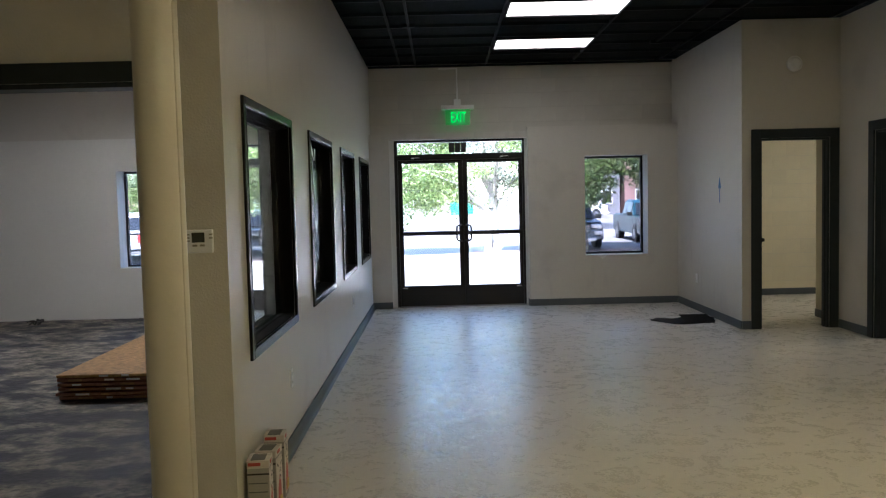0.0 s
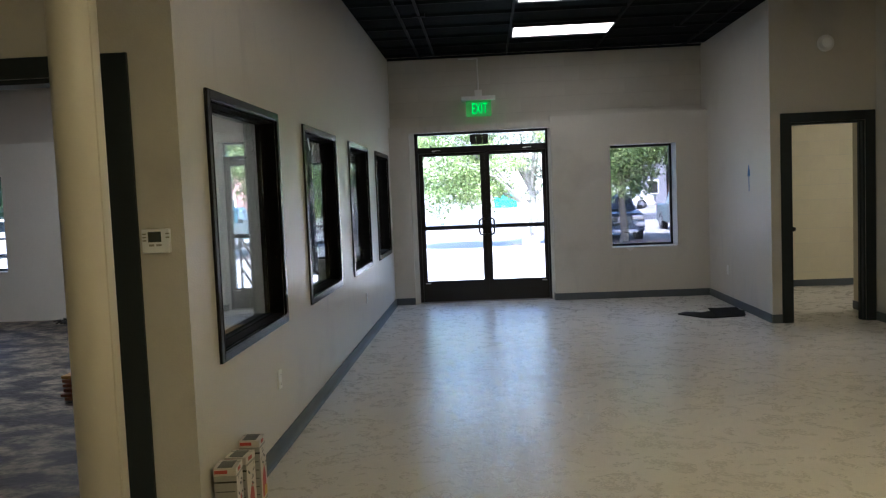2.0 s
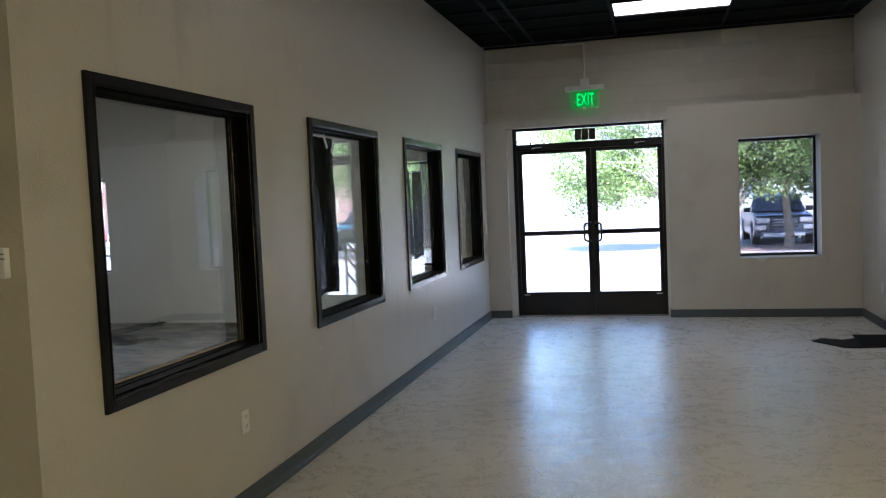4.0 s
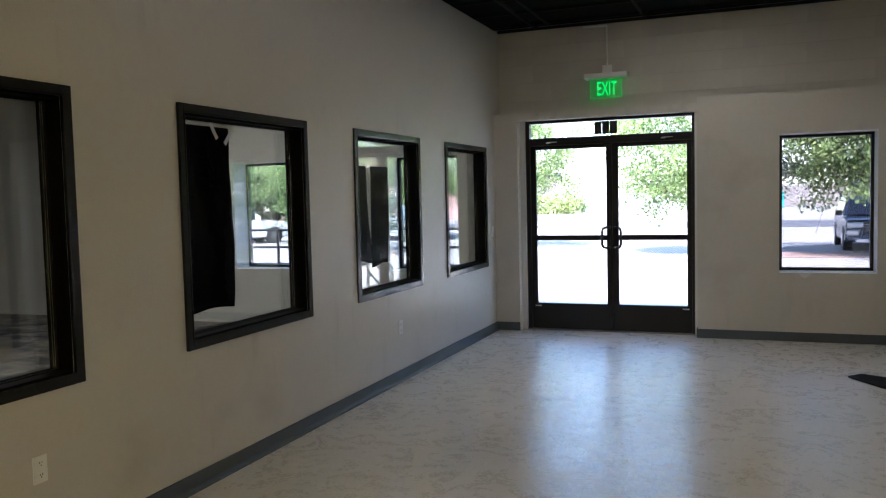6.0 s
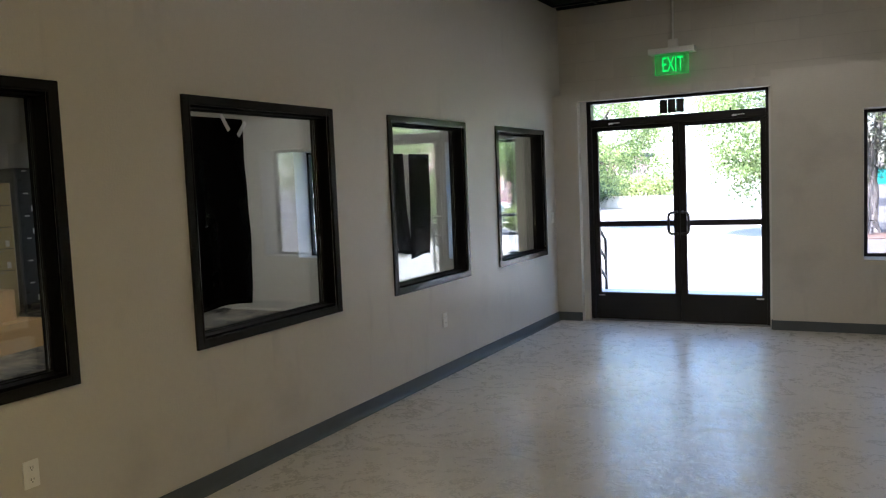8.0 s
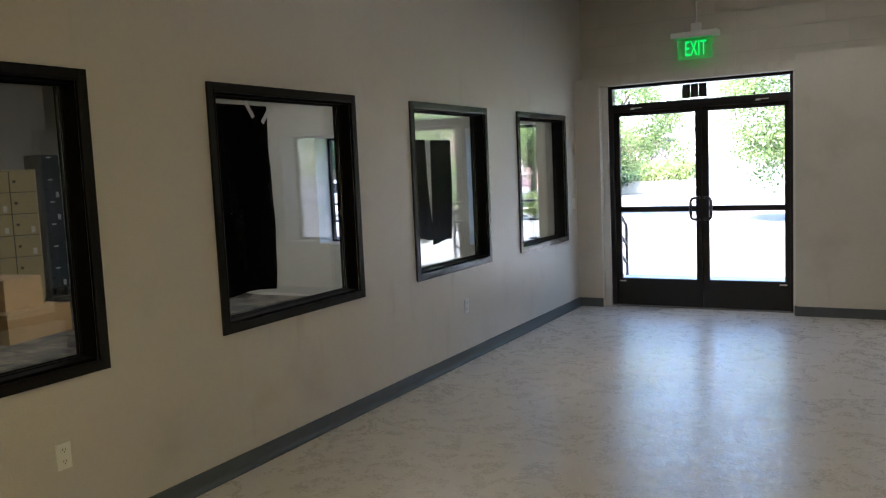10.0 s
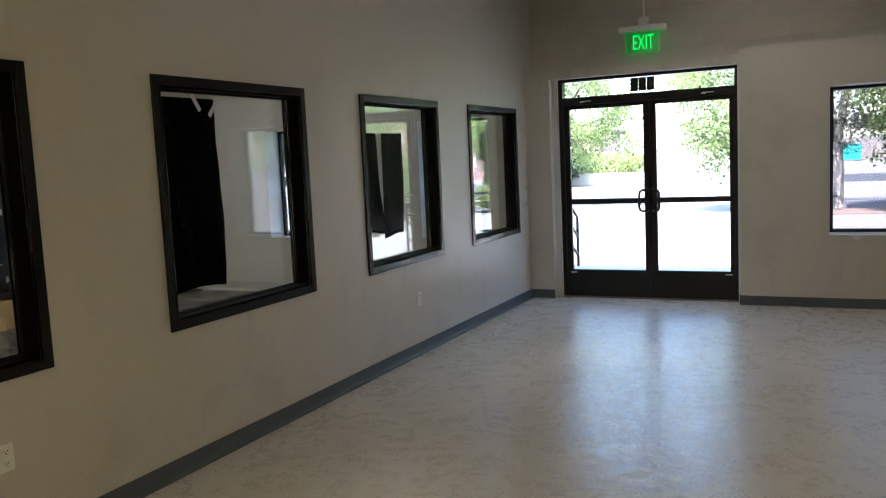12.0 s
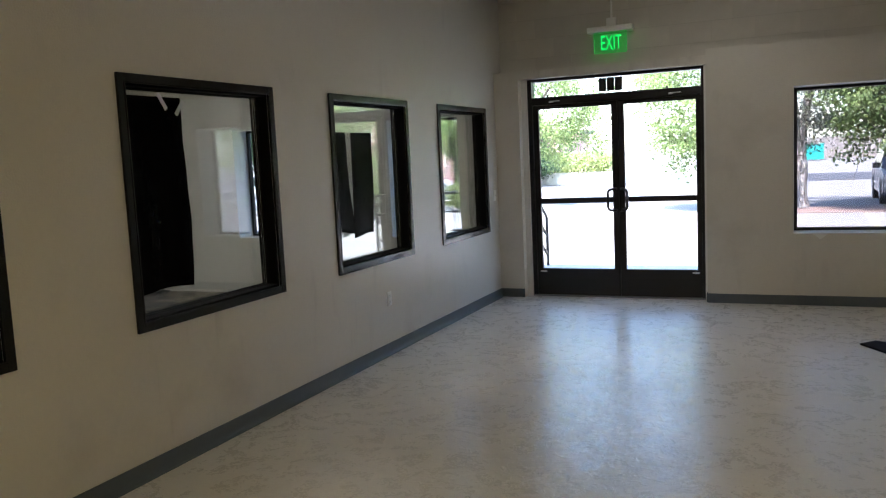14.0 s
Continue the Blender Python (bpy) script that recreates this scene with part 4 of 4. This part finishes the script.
building(15.5, 84, 8, 12, 5.5, STUCCO_GREY, "low grey stucco building beyond the road", 1, 3)
building(33, 84, 26, 12, 7.0, BRICK_RED, "red brown building beyond the road", 2, 8)
building(-24, 70, 17, 10, 3.6, PINK_STUCCO, "low pink stucco building behind the trees", 1, 5)
building(-50, 66, 26, 12, 6.5, BRICK_RED, "red brown building behind the trees", 2, 9)

# ---- main room things ----
col = thing("column", 0.020, 2.88, 0, 0, "cream painted round steel column near the opening", "column", "", "structure")
part("shaft", tube(bmesh.new(), (0, 0, 0), (0, 0, CEIL), 0.075, seg=48), PIPE_PAINT, col, smooth=True)
part("base_plate", boxed(-0.14, 0.14, -0.14, 0.14, 0, 0.014, bevel=0.004), PIPE_PAINT, col)
part("seam", tube(bmesh.new(), (0.070, -0.026, 0.014), (0.070, -0.026, CEIL), 0.004, seg=8), PIPE_PAINT, col)

th = thing("thermostat", -0.119, 3.78, 1.315, 0, "white wall thermostat with a dull screen", "thermostat")
part("body", boxed(-0.060, 0.060, -0.028, 0.0, 0, 0.104, bevel=0.006), COOL_PLASTIC, th)
part("screen", boxed(-0.03, 0.026, -0.031, -0.027, 0.048, 0.092, bevel=0.001), SCREEN, th)
for u, v in ((-0.055, 0.08), (-0.055, 0.066), (-0.055, 0.052), (0.046, 0.08), (0.046, 0.064)):
    part("button", boxed(u, u + 0.016, -0.0305, -0.027, v, v + 0.006, bevel=0.001), CARD_GREY, th)
for u in (-0.028, 0.004):
    part("button", boxed(u, u + 0.022, -0.0305, -0.027, 0.03, 0.039, bevel=0.001), CARD_GREY, th)


def wall_plate(name, m, label, kind):
    t = thing(name, 0, 0, 0, 0, label, "outlet" if kind == "outlet" else "switch", "wall plates")
    t.matrix_basis = m
    part("plate", boxed(-0.036, 0.036, 0.0, 0.007, -0.058, 0.058, bevel=0.003), WHITE_PLASTIC, t)
    if kind == "outlet":
        for s in (-1, 1):
            f = part("socket", tube(bmesh.new(), (0, 0.006, s * 0.025), (0, 0.010, s * 0.025), 0.0165, seg=20), WHITE_PLASTIC, t)
            for u in (-0.006, 0.006):
                part("slot", boxed(u - 0.0013, u + 0.0013, 0.0095, 0.0106, s * 0.025, s * 0.025 + 0.009), DARK_PLASTIC, f)
            part("slot", boxed(-0.002, 0.002, 0.0095, 0.0106, s * 0.025 - 0.009, s * 0.025 - 0.004), DARK_PLASTIC, f)
    else:
        part("toggle", boxed(-0.005, 0.005, 0.006, 0.018, -0.011, 0.012, bevel=0.002), WHITE_PLASTIC, t)
    return t


EAST_FACING = -90
wall_plate("outlet", pose(0.0, 5.19, 0.435, 0, 0, EAST_FACING), "white duplex outlet on the partition wall", "outlet")
wall_plate("outlet", pose(0.0, 8.88, 0.45, 0, 0, EAST_FACING), "white duplex outlet on the partition wall", "outlet")
wall_plate("light_switch", pose(0.0, 11.45, 1.13, 0, 0, EAST_FACING), "white light switch near the entrance", "switch")
wall_plate("outlet", pose(4.28, 10.7, 0.42, 0, 0, 90), "white outlet above the grey base", "outlet")
wall_plate("light_switch", pose(5.48, 9.72, 1.25, 0, 0, 90), "white light switch inside the side room", "switch")

ar = thing("tape_arrow", 4.28, 9.83, 1.40, 90, "blue painter's tape arrow pointing up on the wall", "tape arrow")
part("shaft", boxed(-0.012, 0.012, 0, 0.001, 0.0, 0.2), BLUE_TAPE, ar)
part("head", prism(bmesh.new(), [(-0.05, 0.17), (0.05, 0.17), (0.005, 0.30), (-0.005, 0.30)], 0.0, 0.0015, m=Matrix.Rotation(radians(90), 4, "X") @ Matrix.Scale(-1, 4, (0, 0, 1))), BLUE_TAPE, ar)

sm = thing("smoke_detector", 4.85, 9.118, 2.90, 0, "round white smoke detector on the wall", "smoke detector")
part("base", tube(bmesh.new(), (0, 0, 0), (0, -0.02, 0), 0.085, seg=32), WHITE_PLASTIC, sm)
part("cover", tube(bmesh.new(), (0, -0.02, 0), (0, -0.05, 0), 0.075, 0.05, 32), WHITE_PLASTIC, sm)


def words(name, text, size, depth, material, parent, m):
    cu = bpy.data.curves.new(name, "FONT")
    cu.body, cu.size, cu.extrude, cu.align_x = text, size, depth, "CENTER"
    tmp = bpy.data.objects.new(name, cu)
    me = bpy.data.meshes.new_from_object(tmp)
    bpy.data.objects.remove(tmp)
    me.transform(m)
    me.materials.clear()
    me.materials.append(material)
    ob = new(name, me)
    ob.parent = parent
    return ob


ex = thing("exit_sign", 1.245, UPPER, 2.56, 0, "edge-lit clear exit sign with green letters", "exit sign")
part("canopy", boxed(-0.232, 0.232, -0.15, -0.004, 0.212, 0.268, bevel=0.006), WHITE_PLASTIC, ex, "white mounting bar")
part("junction_box", boxed(-0.05, 0.05, -0.05, -0.004, 0.268, 0.362, bevel=0.004), WHITE_PLASTIC, ex)
part("conduit", tube(bmesh.new(), (0.0, -0.02, 0.362), (0.0, -0.02, CEIL - 2.56 - 0.035), 0.011), WHITE_PLASTIC, ex)
part("conduit", tube(bmesh.new(), (0.008, -0.02, CEIL - 2.56 - 0.035), (-0.26, -0.02, CEIL - 2.56 - 0.03), 0.011), WHITE_PLASTIC, ex)
pn = part("panel", boxed(-0.165, 0.165, -0.112, -0.105, 0.0, 0.212), ACRYLIC, ex, "clear acrylic panel")
pn.visible_shadow = False
for u0, u1, v0, v1 in ((-0.168, 0.168, -0.003, 0.0), (-0.168, -0.165, 0.0, 0.212), (0.165, 0.168, 0.0, 0.212)):
    part("edge", boxed(u0, u1, -0.112, -0.105, v0, v1), EXIT_EDGE, pn)
words("letters", "EXIT", 0.212, 0.001, EXIT_GREEN, pn, Matrix.Translation((0.01, -0.116, 0.030)) @ Matrix.Rotation(radians(90), 4, "X") @ Matrix.Diagonal((0.50, 1, 1, 1)))


def carton(x, y, rz, h, label, seed):
    """A slim printed carton of light tubes, white lid, grey front, busy printed side."""
    t = thing("carton", x, y, 0, rz, label, "box", "cartons by the wall")
    w, d = 0.102, 0.122
    rnd = random.Random(seed)
    part("body", boxed(-w / 2, w / 2, -d / 2, d / 2, 0, h - 0.036, bevel=0.002), CARD_GREY, t)
    part("lid", boxed(-w / 2 - 0.0015, w / 2 + 0.0015, -d / 2 - 0.0015, d / 2 + 0.0015, h - 0.034, h, bevel=0.002), CARD_WHITE, t, "white printed lid")
    part("top_label", boxed(-w / 2 + 0.016, w / 2 - 0.020, -d / 2 + 0.010, d / 2 - 0.012, h, h + 0.001), CARD_DARK, t, "dark grey printed panel")
    part("lid_seam", boxed(-w / 2 - 0.0015, w / 2 + 0.0015, d / 2 - 0.030, d / 2 - 0.027, h + 0.0005, h + 0.0016), CARD_GREY, t)
    part("print_bar", boxed(-w / 2 + 0.006, w / 2 - 0.038, -d / 2 - 0.003, -d / 2 - 0.0014, h - 0.024, h - 0.008), CARD_RED, t, "red printed bar")
    part("print_bar", boxed(w / 2 + 0.0015, w / 2 + 0.0028, -d / 2 + 0.03, d / 2 - 0.045, h - 0.024, h - 0.008), CARD_RED, t, "red printed bar")
    part("shadow_line", boxed(-w / 2 - 0.001, w / 2 + 0.0005, -d / 2 - 0.001, d / 2, h - 0.068, h - 0.060), DARK_PLASTIC, t)
    for k in range(5):
        z = h - 0.11 - 0.042 * k
        part("print_line", boxed(-w / 2 + 0.006, w / 2 - 0.008, -d / 2 - 0.001, -d / 2 + 0.001, z, z + 0.005), CARD_DARK, t)
    part("side_print", boxed(w / 2, w / 2 + 0.0012, -d / 2 + 0.004, d / 2 - 0.004, 0.02, h - 0.045), CARD_WHITE, t, "printed white side")
    to_side = Matrix.Translation((w / 2 + 0.0013, 0, 0)) @ Matrix.Rotation(radians(90), 4, "Z") @ Matrix.Rotation(radians(90), 4, "X")
    part("print_patch", prism(bmesh.new(), [(-0.040, 0.03), (0.030, 0.03), (0.026, 0.14), (0.004, 0.19), (-0.030, 0.13)], 0, 0.001, m=to_side), CARD_RED, t, "red printed patch")
    for k in range(7):
        u, z = rnd.uniform(-0.05, 0.03), h - 0.06 - 0.016 * k
        tilt = rnd.uniform(-0.02, 0.02)
        part("print_stroke", prism(bmesh.new(), [(u, z), (u + 0.024, z + tilt), (u + 0.028, z + tilt + 0.007), (u + 0.004, z + 0.009)], 0.001, 0.0018, m=to_side), CARD_DARK if k % 3 else CARD_GREY, t)
    part("print_patch", prism(bmesh.new(), [(-0.012, 0.03), (0.040, 0.03), (0.044, 0.075), (-0.004, 0.085)], 0.001, 0.0018, m=to_side), CARD_YELLOW, t, "yellow printed patch")
    return t


carton(0.066, 3.955, 4, 0.325, "slim grey and white printed carton against the wall", 1)
carton(0.076, 4.105, -3, 0.325, "slim grey and white printed carton against the wall", 2)
carton(0.064, 4.352, 2, 0.33, "slim grey and white printed carton against the wall", 3)

mt = thing("rubber_mat", 3.85, 9.85, 0, 0, "crumpled black rubber mat lying by the wall", "mat")
bm = prism(bmesh.new(), [(-0.38, 0.07), (-0.17, -0.27), (-0.09, -0.29), (0.30, -0.22), (0.40, 0.12), (0.27, 0.38), (-0.10, 0.10), (-0.27, 0.19)], 0.001, 0.014)
part("sheet", bm, VINYL_DUST, mt)
bm = box(bmesh.new(), 0.0, 0.33, -0.16, 0.2, 0.0, 0.010, bevel=0.003, m=Matrix.Translation((0, 0, 0.02)) @ Matrix.Rotation(radians(5), 4, "X"))
part("flap", bm, VINYL_DUST, mt)


def hung_sheet(name, y0, y1, z0, z1, lean, label, seed, wave=1.0):
    """A thin black plastic sheet hanging in a window, wavy, a little proud of the stops."""
    rng = random.Random(seed)
    t = thing(name, -0.04, y0 - 0.02, z0, 0, label, "plastic sheet", "black sheets in the windows")
    bm = bmesh.new()
    nu, nv = 14, 26
    ph = rng.uniform(0, 6)
    for u in range(nu + 1):
        for v in range(nv + 1):
            a, b = u / nu, v / nv
            edge = 0.02 * math.sin(5 * b + ph) * a * (1 - b)
            x = wave * 0.005 * math.sin(9 * a + ph + 2 * b) * (1 - b * 0.6) + wave * 0.002 * math.sin(23 * a * b + ph)
            bm.verts.new((x, a * (y1 - y0) + edge + lean * (1 - b), b * (z1 - z0) + 0.012 * math.sin(4 * a + ph) * (1 - b)))
    bm.verts.ensure_lookup_table()
    for u in range(nu):
        for v in range(nv):
            i = u * (nv + 1) + v
            bm.faces.new((bm.verts[i], bm.verts[i + nv + 1], bm.verts[i + nv + 2], bm.verts[i + 1]))
    bmesh.ops.solidify(bm, geom=bm.faces[:], thickness=0.0015)
    part("sheet", bm, SHEET_BLACK, t, smooth=True)
    return t


s = hung_sheet("black_sheet", 6.235, 6.675, 0.93, 1.955, 0.0, "black plastic sheet taped up in the window", 2)
for yy, zz, rot in ((0.28, 1.0, 35), (0.41, 0.97, -40)):
    part("tape", box(bmesh.new(), 0.016, 0.018, -0.012, 0.012, -0.05, 0.05, m=Matrix.Translation((0, yy, zz)) @ Matrix.Rotation(radians(rot), 4, "X")), TAPE, s, "torn clear tape")
hung_sheet("black_sheet", 8.23, 8.42, 1.04, 1.785, 0.06, "leaning black plastic sheet hanging in the window", 4, 0.15)
hung_sheet("black_sheet", 8.50, 8.82, 1.0, 1.785, -0.02, "black plastic sheet hanging in the window", 6, 0.2)

# ---- washroom things ----
vn = thing("vanity_counter", 5.60, 9.15, 0.72, 0, "white veined marble wall-hung vanity counter in the washroom", "counter")
part("apron", boxed(0.0, 1.9, 0.0, 0.03, 0.0, 0.13, bevel=0.003), MARBLE, vn)
part("top", boxed(0.0, 1.9, 0.0, 0.595, 0.131, 0.16, bevel=0.003), MARBLE, vn)
part("backsplash", boxed(0.0, 1.9, 0.585, 0.605, 0.161, 0.33, bevel=0.003), MARBLE, vn)
part("bracket", boxed(0.06, 0.10, 0.035, 0.60, 0.0, 0.13), STEEL, vn)
part("bracket", boxed(1.80, 1.84, 0.035, 0.60, 0.0, 0.13), STEEL, vn)
fc = thing("wall_faucet", 5.99, 9.76, 1.285, 0, "brushed steel wall faucet above the marble counter", "faucet")
part("flange", tube(bmesh.new(), (0, 0.0, 0), (0, -0.012, 0), 0.032, seg=20), STEEL, fc)
part("spout", tube(bmesh.new(), (0, -0.012, 0), (0, -0.15, -0.012), 0.014, seg=14), STEEL, fc, smooth=True)
part("lever", boxed(-0.045, 0.0, -0.04, -0.02, 0.012, 0.026, bevel=0.004), STEEL, fc)
mr = thing("wall_mirror", 5.60, 9.76, 1.36, 0, "frameless mirror on the washroom wall above the counter", "mirror")
part("glass", boxed(0.01, 1.9, -0.008, 0.0, 0.0, 0.74), MIRROR, mr)

# ---- west room things ----
st = thing("board_stack", -2.18, 6.70, WEST_FLOOR, 0, "low stack of OSB boards on the concrete floor", "board stack")
rng = random.Random(5)
for k in range(6):
    dx, dy = rng.uniform(-0.02, 0.02), rng.uniform(-0.03, 0.03)
    z = 0.012 + 0.036 * k
    part("board", boxed(dx, dx + 1.22, dy, dy + 2.44, z, z + 0.022), OSB if k == 5 else OSB_EDGE, st)
    for j in range(5):
        u = 0.12 + 0.22 * j + rng.uniform(-0.05, 0.05)
        part("edge_mark", boxed(dx + u, dx + u + rng.uniform(0.05, 0.13), dy - 0.001, dy + 0.002, z + 0.004, z + 0.018), PAPER if rng.random() < 0.6 else OSB, st)


def crate(x, y, z, rz, w, d, h, label):
    t = thing("plywood_box", x, y, z, rz, label, "box", "plywood boxes")
    part("front", boxed(0, w, 0, 0.018, 0, h - 0.018), PLY, t)
    part("back", boxed(0, w, d - 0.018, d, 0, h - 0.018), PLY, t)
    part("side", boxed(0, 0.018, 0.018, d - 0.018, 0, h - 0.018), PLY, t)
    part("side", boxed(w - 0.018, w, 0.018, d - 0.018, 0, h - 0.018), PLY, t)
    part("top", boxed(0, w, 0, d, h - 0.018, h, bevel=0.002), PLY, t)
    return t


crate(-5.80, 7.92, WEST_FLOOR, 10, 0.95, 0.85, 0.31, "wide low birch plywood box on the floor")
crate(-5.66, 8.12, WEST_FLOOR + 0.31, 10, 0.58, 0.5, 0.33, "birch plywood box standing on another box")


def lockers(x, y, rz, cols, material, label, h=1.83, rows=6, w=0.305):
    t = thing("locker_bank", x, y, WEST_FLOOR, rz, label, "lockers", "locker banks")
    d = 0.38
    part("body", boxed(0, cols * w, 0.012, d, 0.12, h, bevel=0.004), material, t)
    # Dark sheet behind the doors puts the shade of their gaps in as colour.
    part("interior", boxed(0.012, cols * w - 0.012, 0.006, 0.0125, 0.13, h - 0.012), DARK_PLASTIC, t, "dark sheet standing for the shade in the door gaps")
    for u in (0.02, cols * w - 0.05):
        for v in (0.02, d - 0.05):
            part("leg", boxed(u, u + 0.03, v, v + 0.03, 0, 0.12), material, t)
    hh = (h - 0.12 - 0.02) / rows
    for i in range(cols):
        for j in range(rows):
            z = 0.13 + hh * j
            dr = part("door", boxed(i * w + 0.007, (i + 1) * w - 0.007, -0.012, 0.006, z + 0.005, z + hh - 0.005, bevel=0.003), material, t)
            part("knob", tube(bmesh.new(), (i * w + 0.06, -0.012, z + hh * 0.5), (i * w + 0.06, -0.035, z + hh * 0.5), 0.021, seg=14), DARK_PLASTIC, dr)
            for q in range(3):
                part("louvre", boxed(i * w + 0.11, i * w + 0.2, -0.016, -0.011, z + hh * 0.42 + 0.024 * q, z + hh * 0.42 + 0.024 * q + 0.009), material, dr)
            part("number_plate", boxed(i * w + 0.11, i * w + 0.18, -0.0145, -0.011, z + hh - 0.04, z + hh - 0.022), CARD_GREY if material is LOCKER_TAN else PAPER, dr)
            if (i * 7 + j * 3) % 4 < 2:
                part("sticker", boxed(i * w + 0.21, i * w + 0.255, -0.0145, -0.011, z + 0.03, z + 0.11), PAPER, dr, "white paper sticker")
    return t


lockers(-7.22, 9.42, 54, 2, LOCKER_TAN, "tan steel locker bank with round knobs")
lockers(-7.6, 10.5, 85, 1, LOCKER_GREY, "dark grey steel locker bank with paper labels", 2.05)

# blocks of the upper front wall and of the side room's back wall
up = wall("wall_front_upper", MORTAR, "greige painted block wall set back above the ledge", "y", UPPER, UPPER + 0.09, -0.05, 4.34, 2.40, CEIL + 0.6)
block_wall(up, 0.0, 4.28, UPPER, 2.385, CEIL, BLOCK)
upw = wall("wall_front_upper_west", WALL, "greige painted wall set back above the ledge", "y", UPPER, UPPER + 0.09, -9.4, -0.05, 2.40, CEIL + 0.6)
rb = wall("wall_side_room_back", MORTAR_CREAM, "cream painted block wall of the side room", "y", 12.10, 12.4, 4.40, 8.2, 0, 2.75)
block_wall(rb, 4.41, 6.8, 12.10, 0.0, 2.75, BLOCK_CREAM)

# small leftovers
kb = thing("door_knob", 4.525, 9.20, 0.985, 0, "small dark knob of the side room door", "door knob")
part("stem", tube(bmesh.new(), (-0.045, 0, 0), (0.0, 0, 0), 0.008, seg=10), DARK_PLASTIC, kb)
part("knob", tube(bmesh.new(), (0.0, 0, 0), (0.03, 0, 0), 0.026, 0.02, 16), DARK_PLASTIC, kb, smooth=True)
fl = thing("paint_flap", 3.22, 11.523, 0.645, 0, "torn grey paint flap below the window sill", "paint flap")
part("flap", prism(bmesh.new(), [(-0.07, 0.045), (0.07, 0.045), (0.03, 0.01), (0.0, -0.012)], 0.0, 0.004, m=Matrix.Rotation(radians(82), 4, "X")), WALL_WHITE, fl)
db = thing("debris", -4.55, 11.2, WEST_FLOOR, 0, "small dark heap of rubbish at the wall's foot", "debris")
rng = random.Random(9)
bm = bmesh.new()
for k in range(14):
    box(bm, -0.05, 0.05, -0.012, 0.012, -0.008, 0.008, m=Matrix.Translation((rng.uniform(-0.09, 0.09), rng.uniform(-0.05, 0.05), 0.012 + 0.05 * rng.random())) @ Euler((rng.uniform(-0.5, 0.5), rng.uniform(-0.6, 0.6), rng.uniform(0, 3))).to_matrix().to_4x4())
part("scraps", bm, DARK_PLASTIC, db)
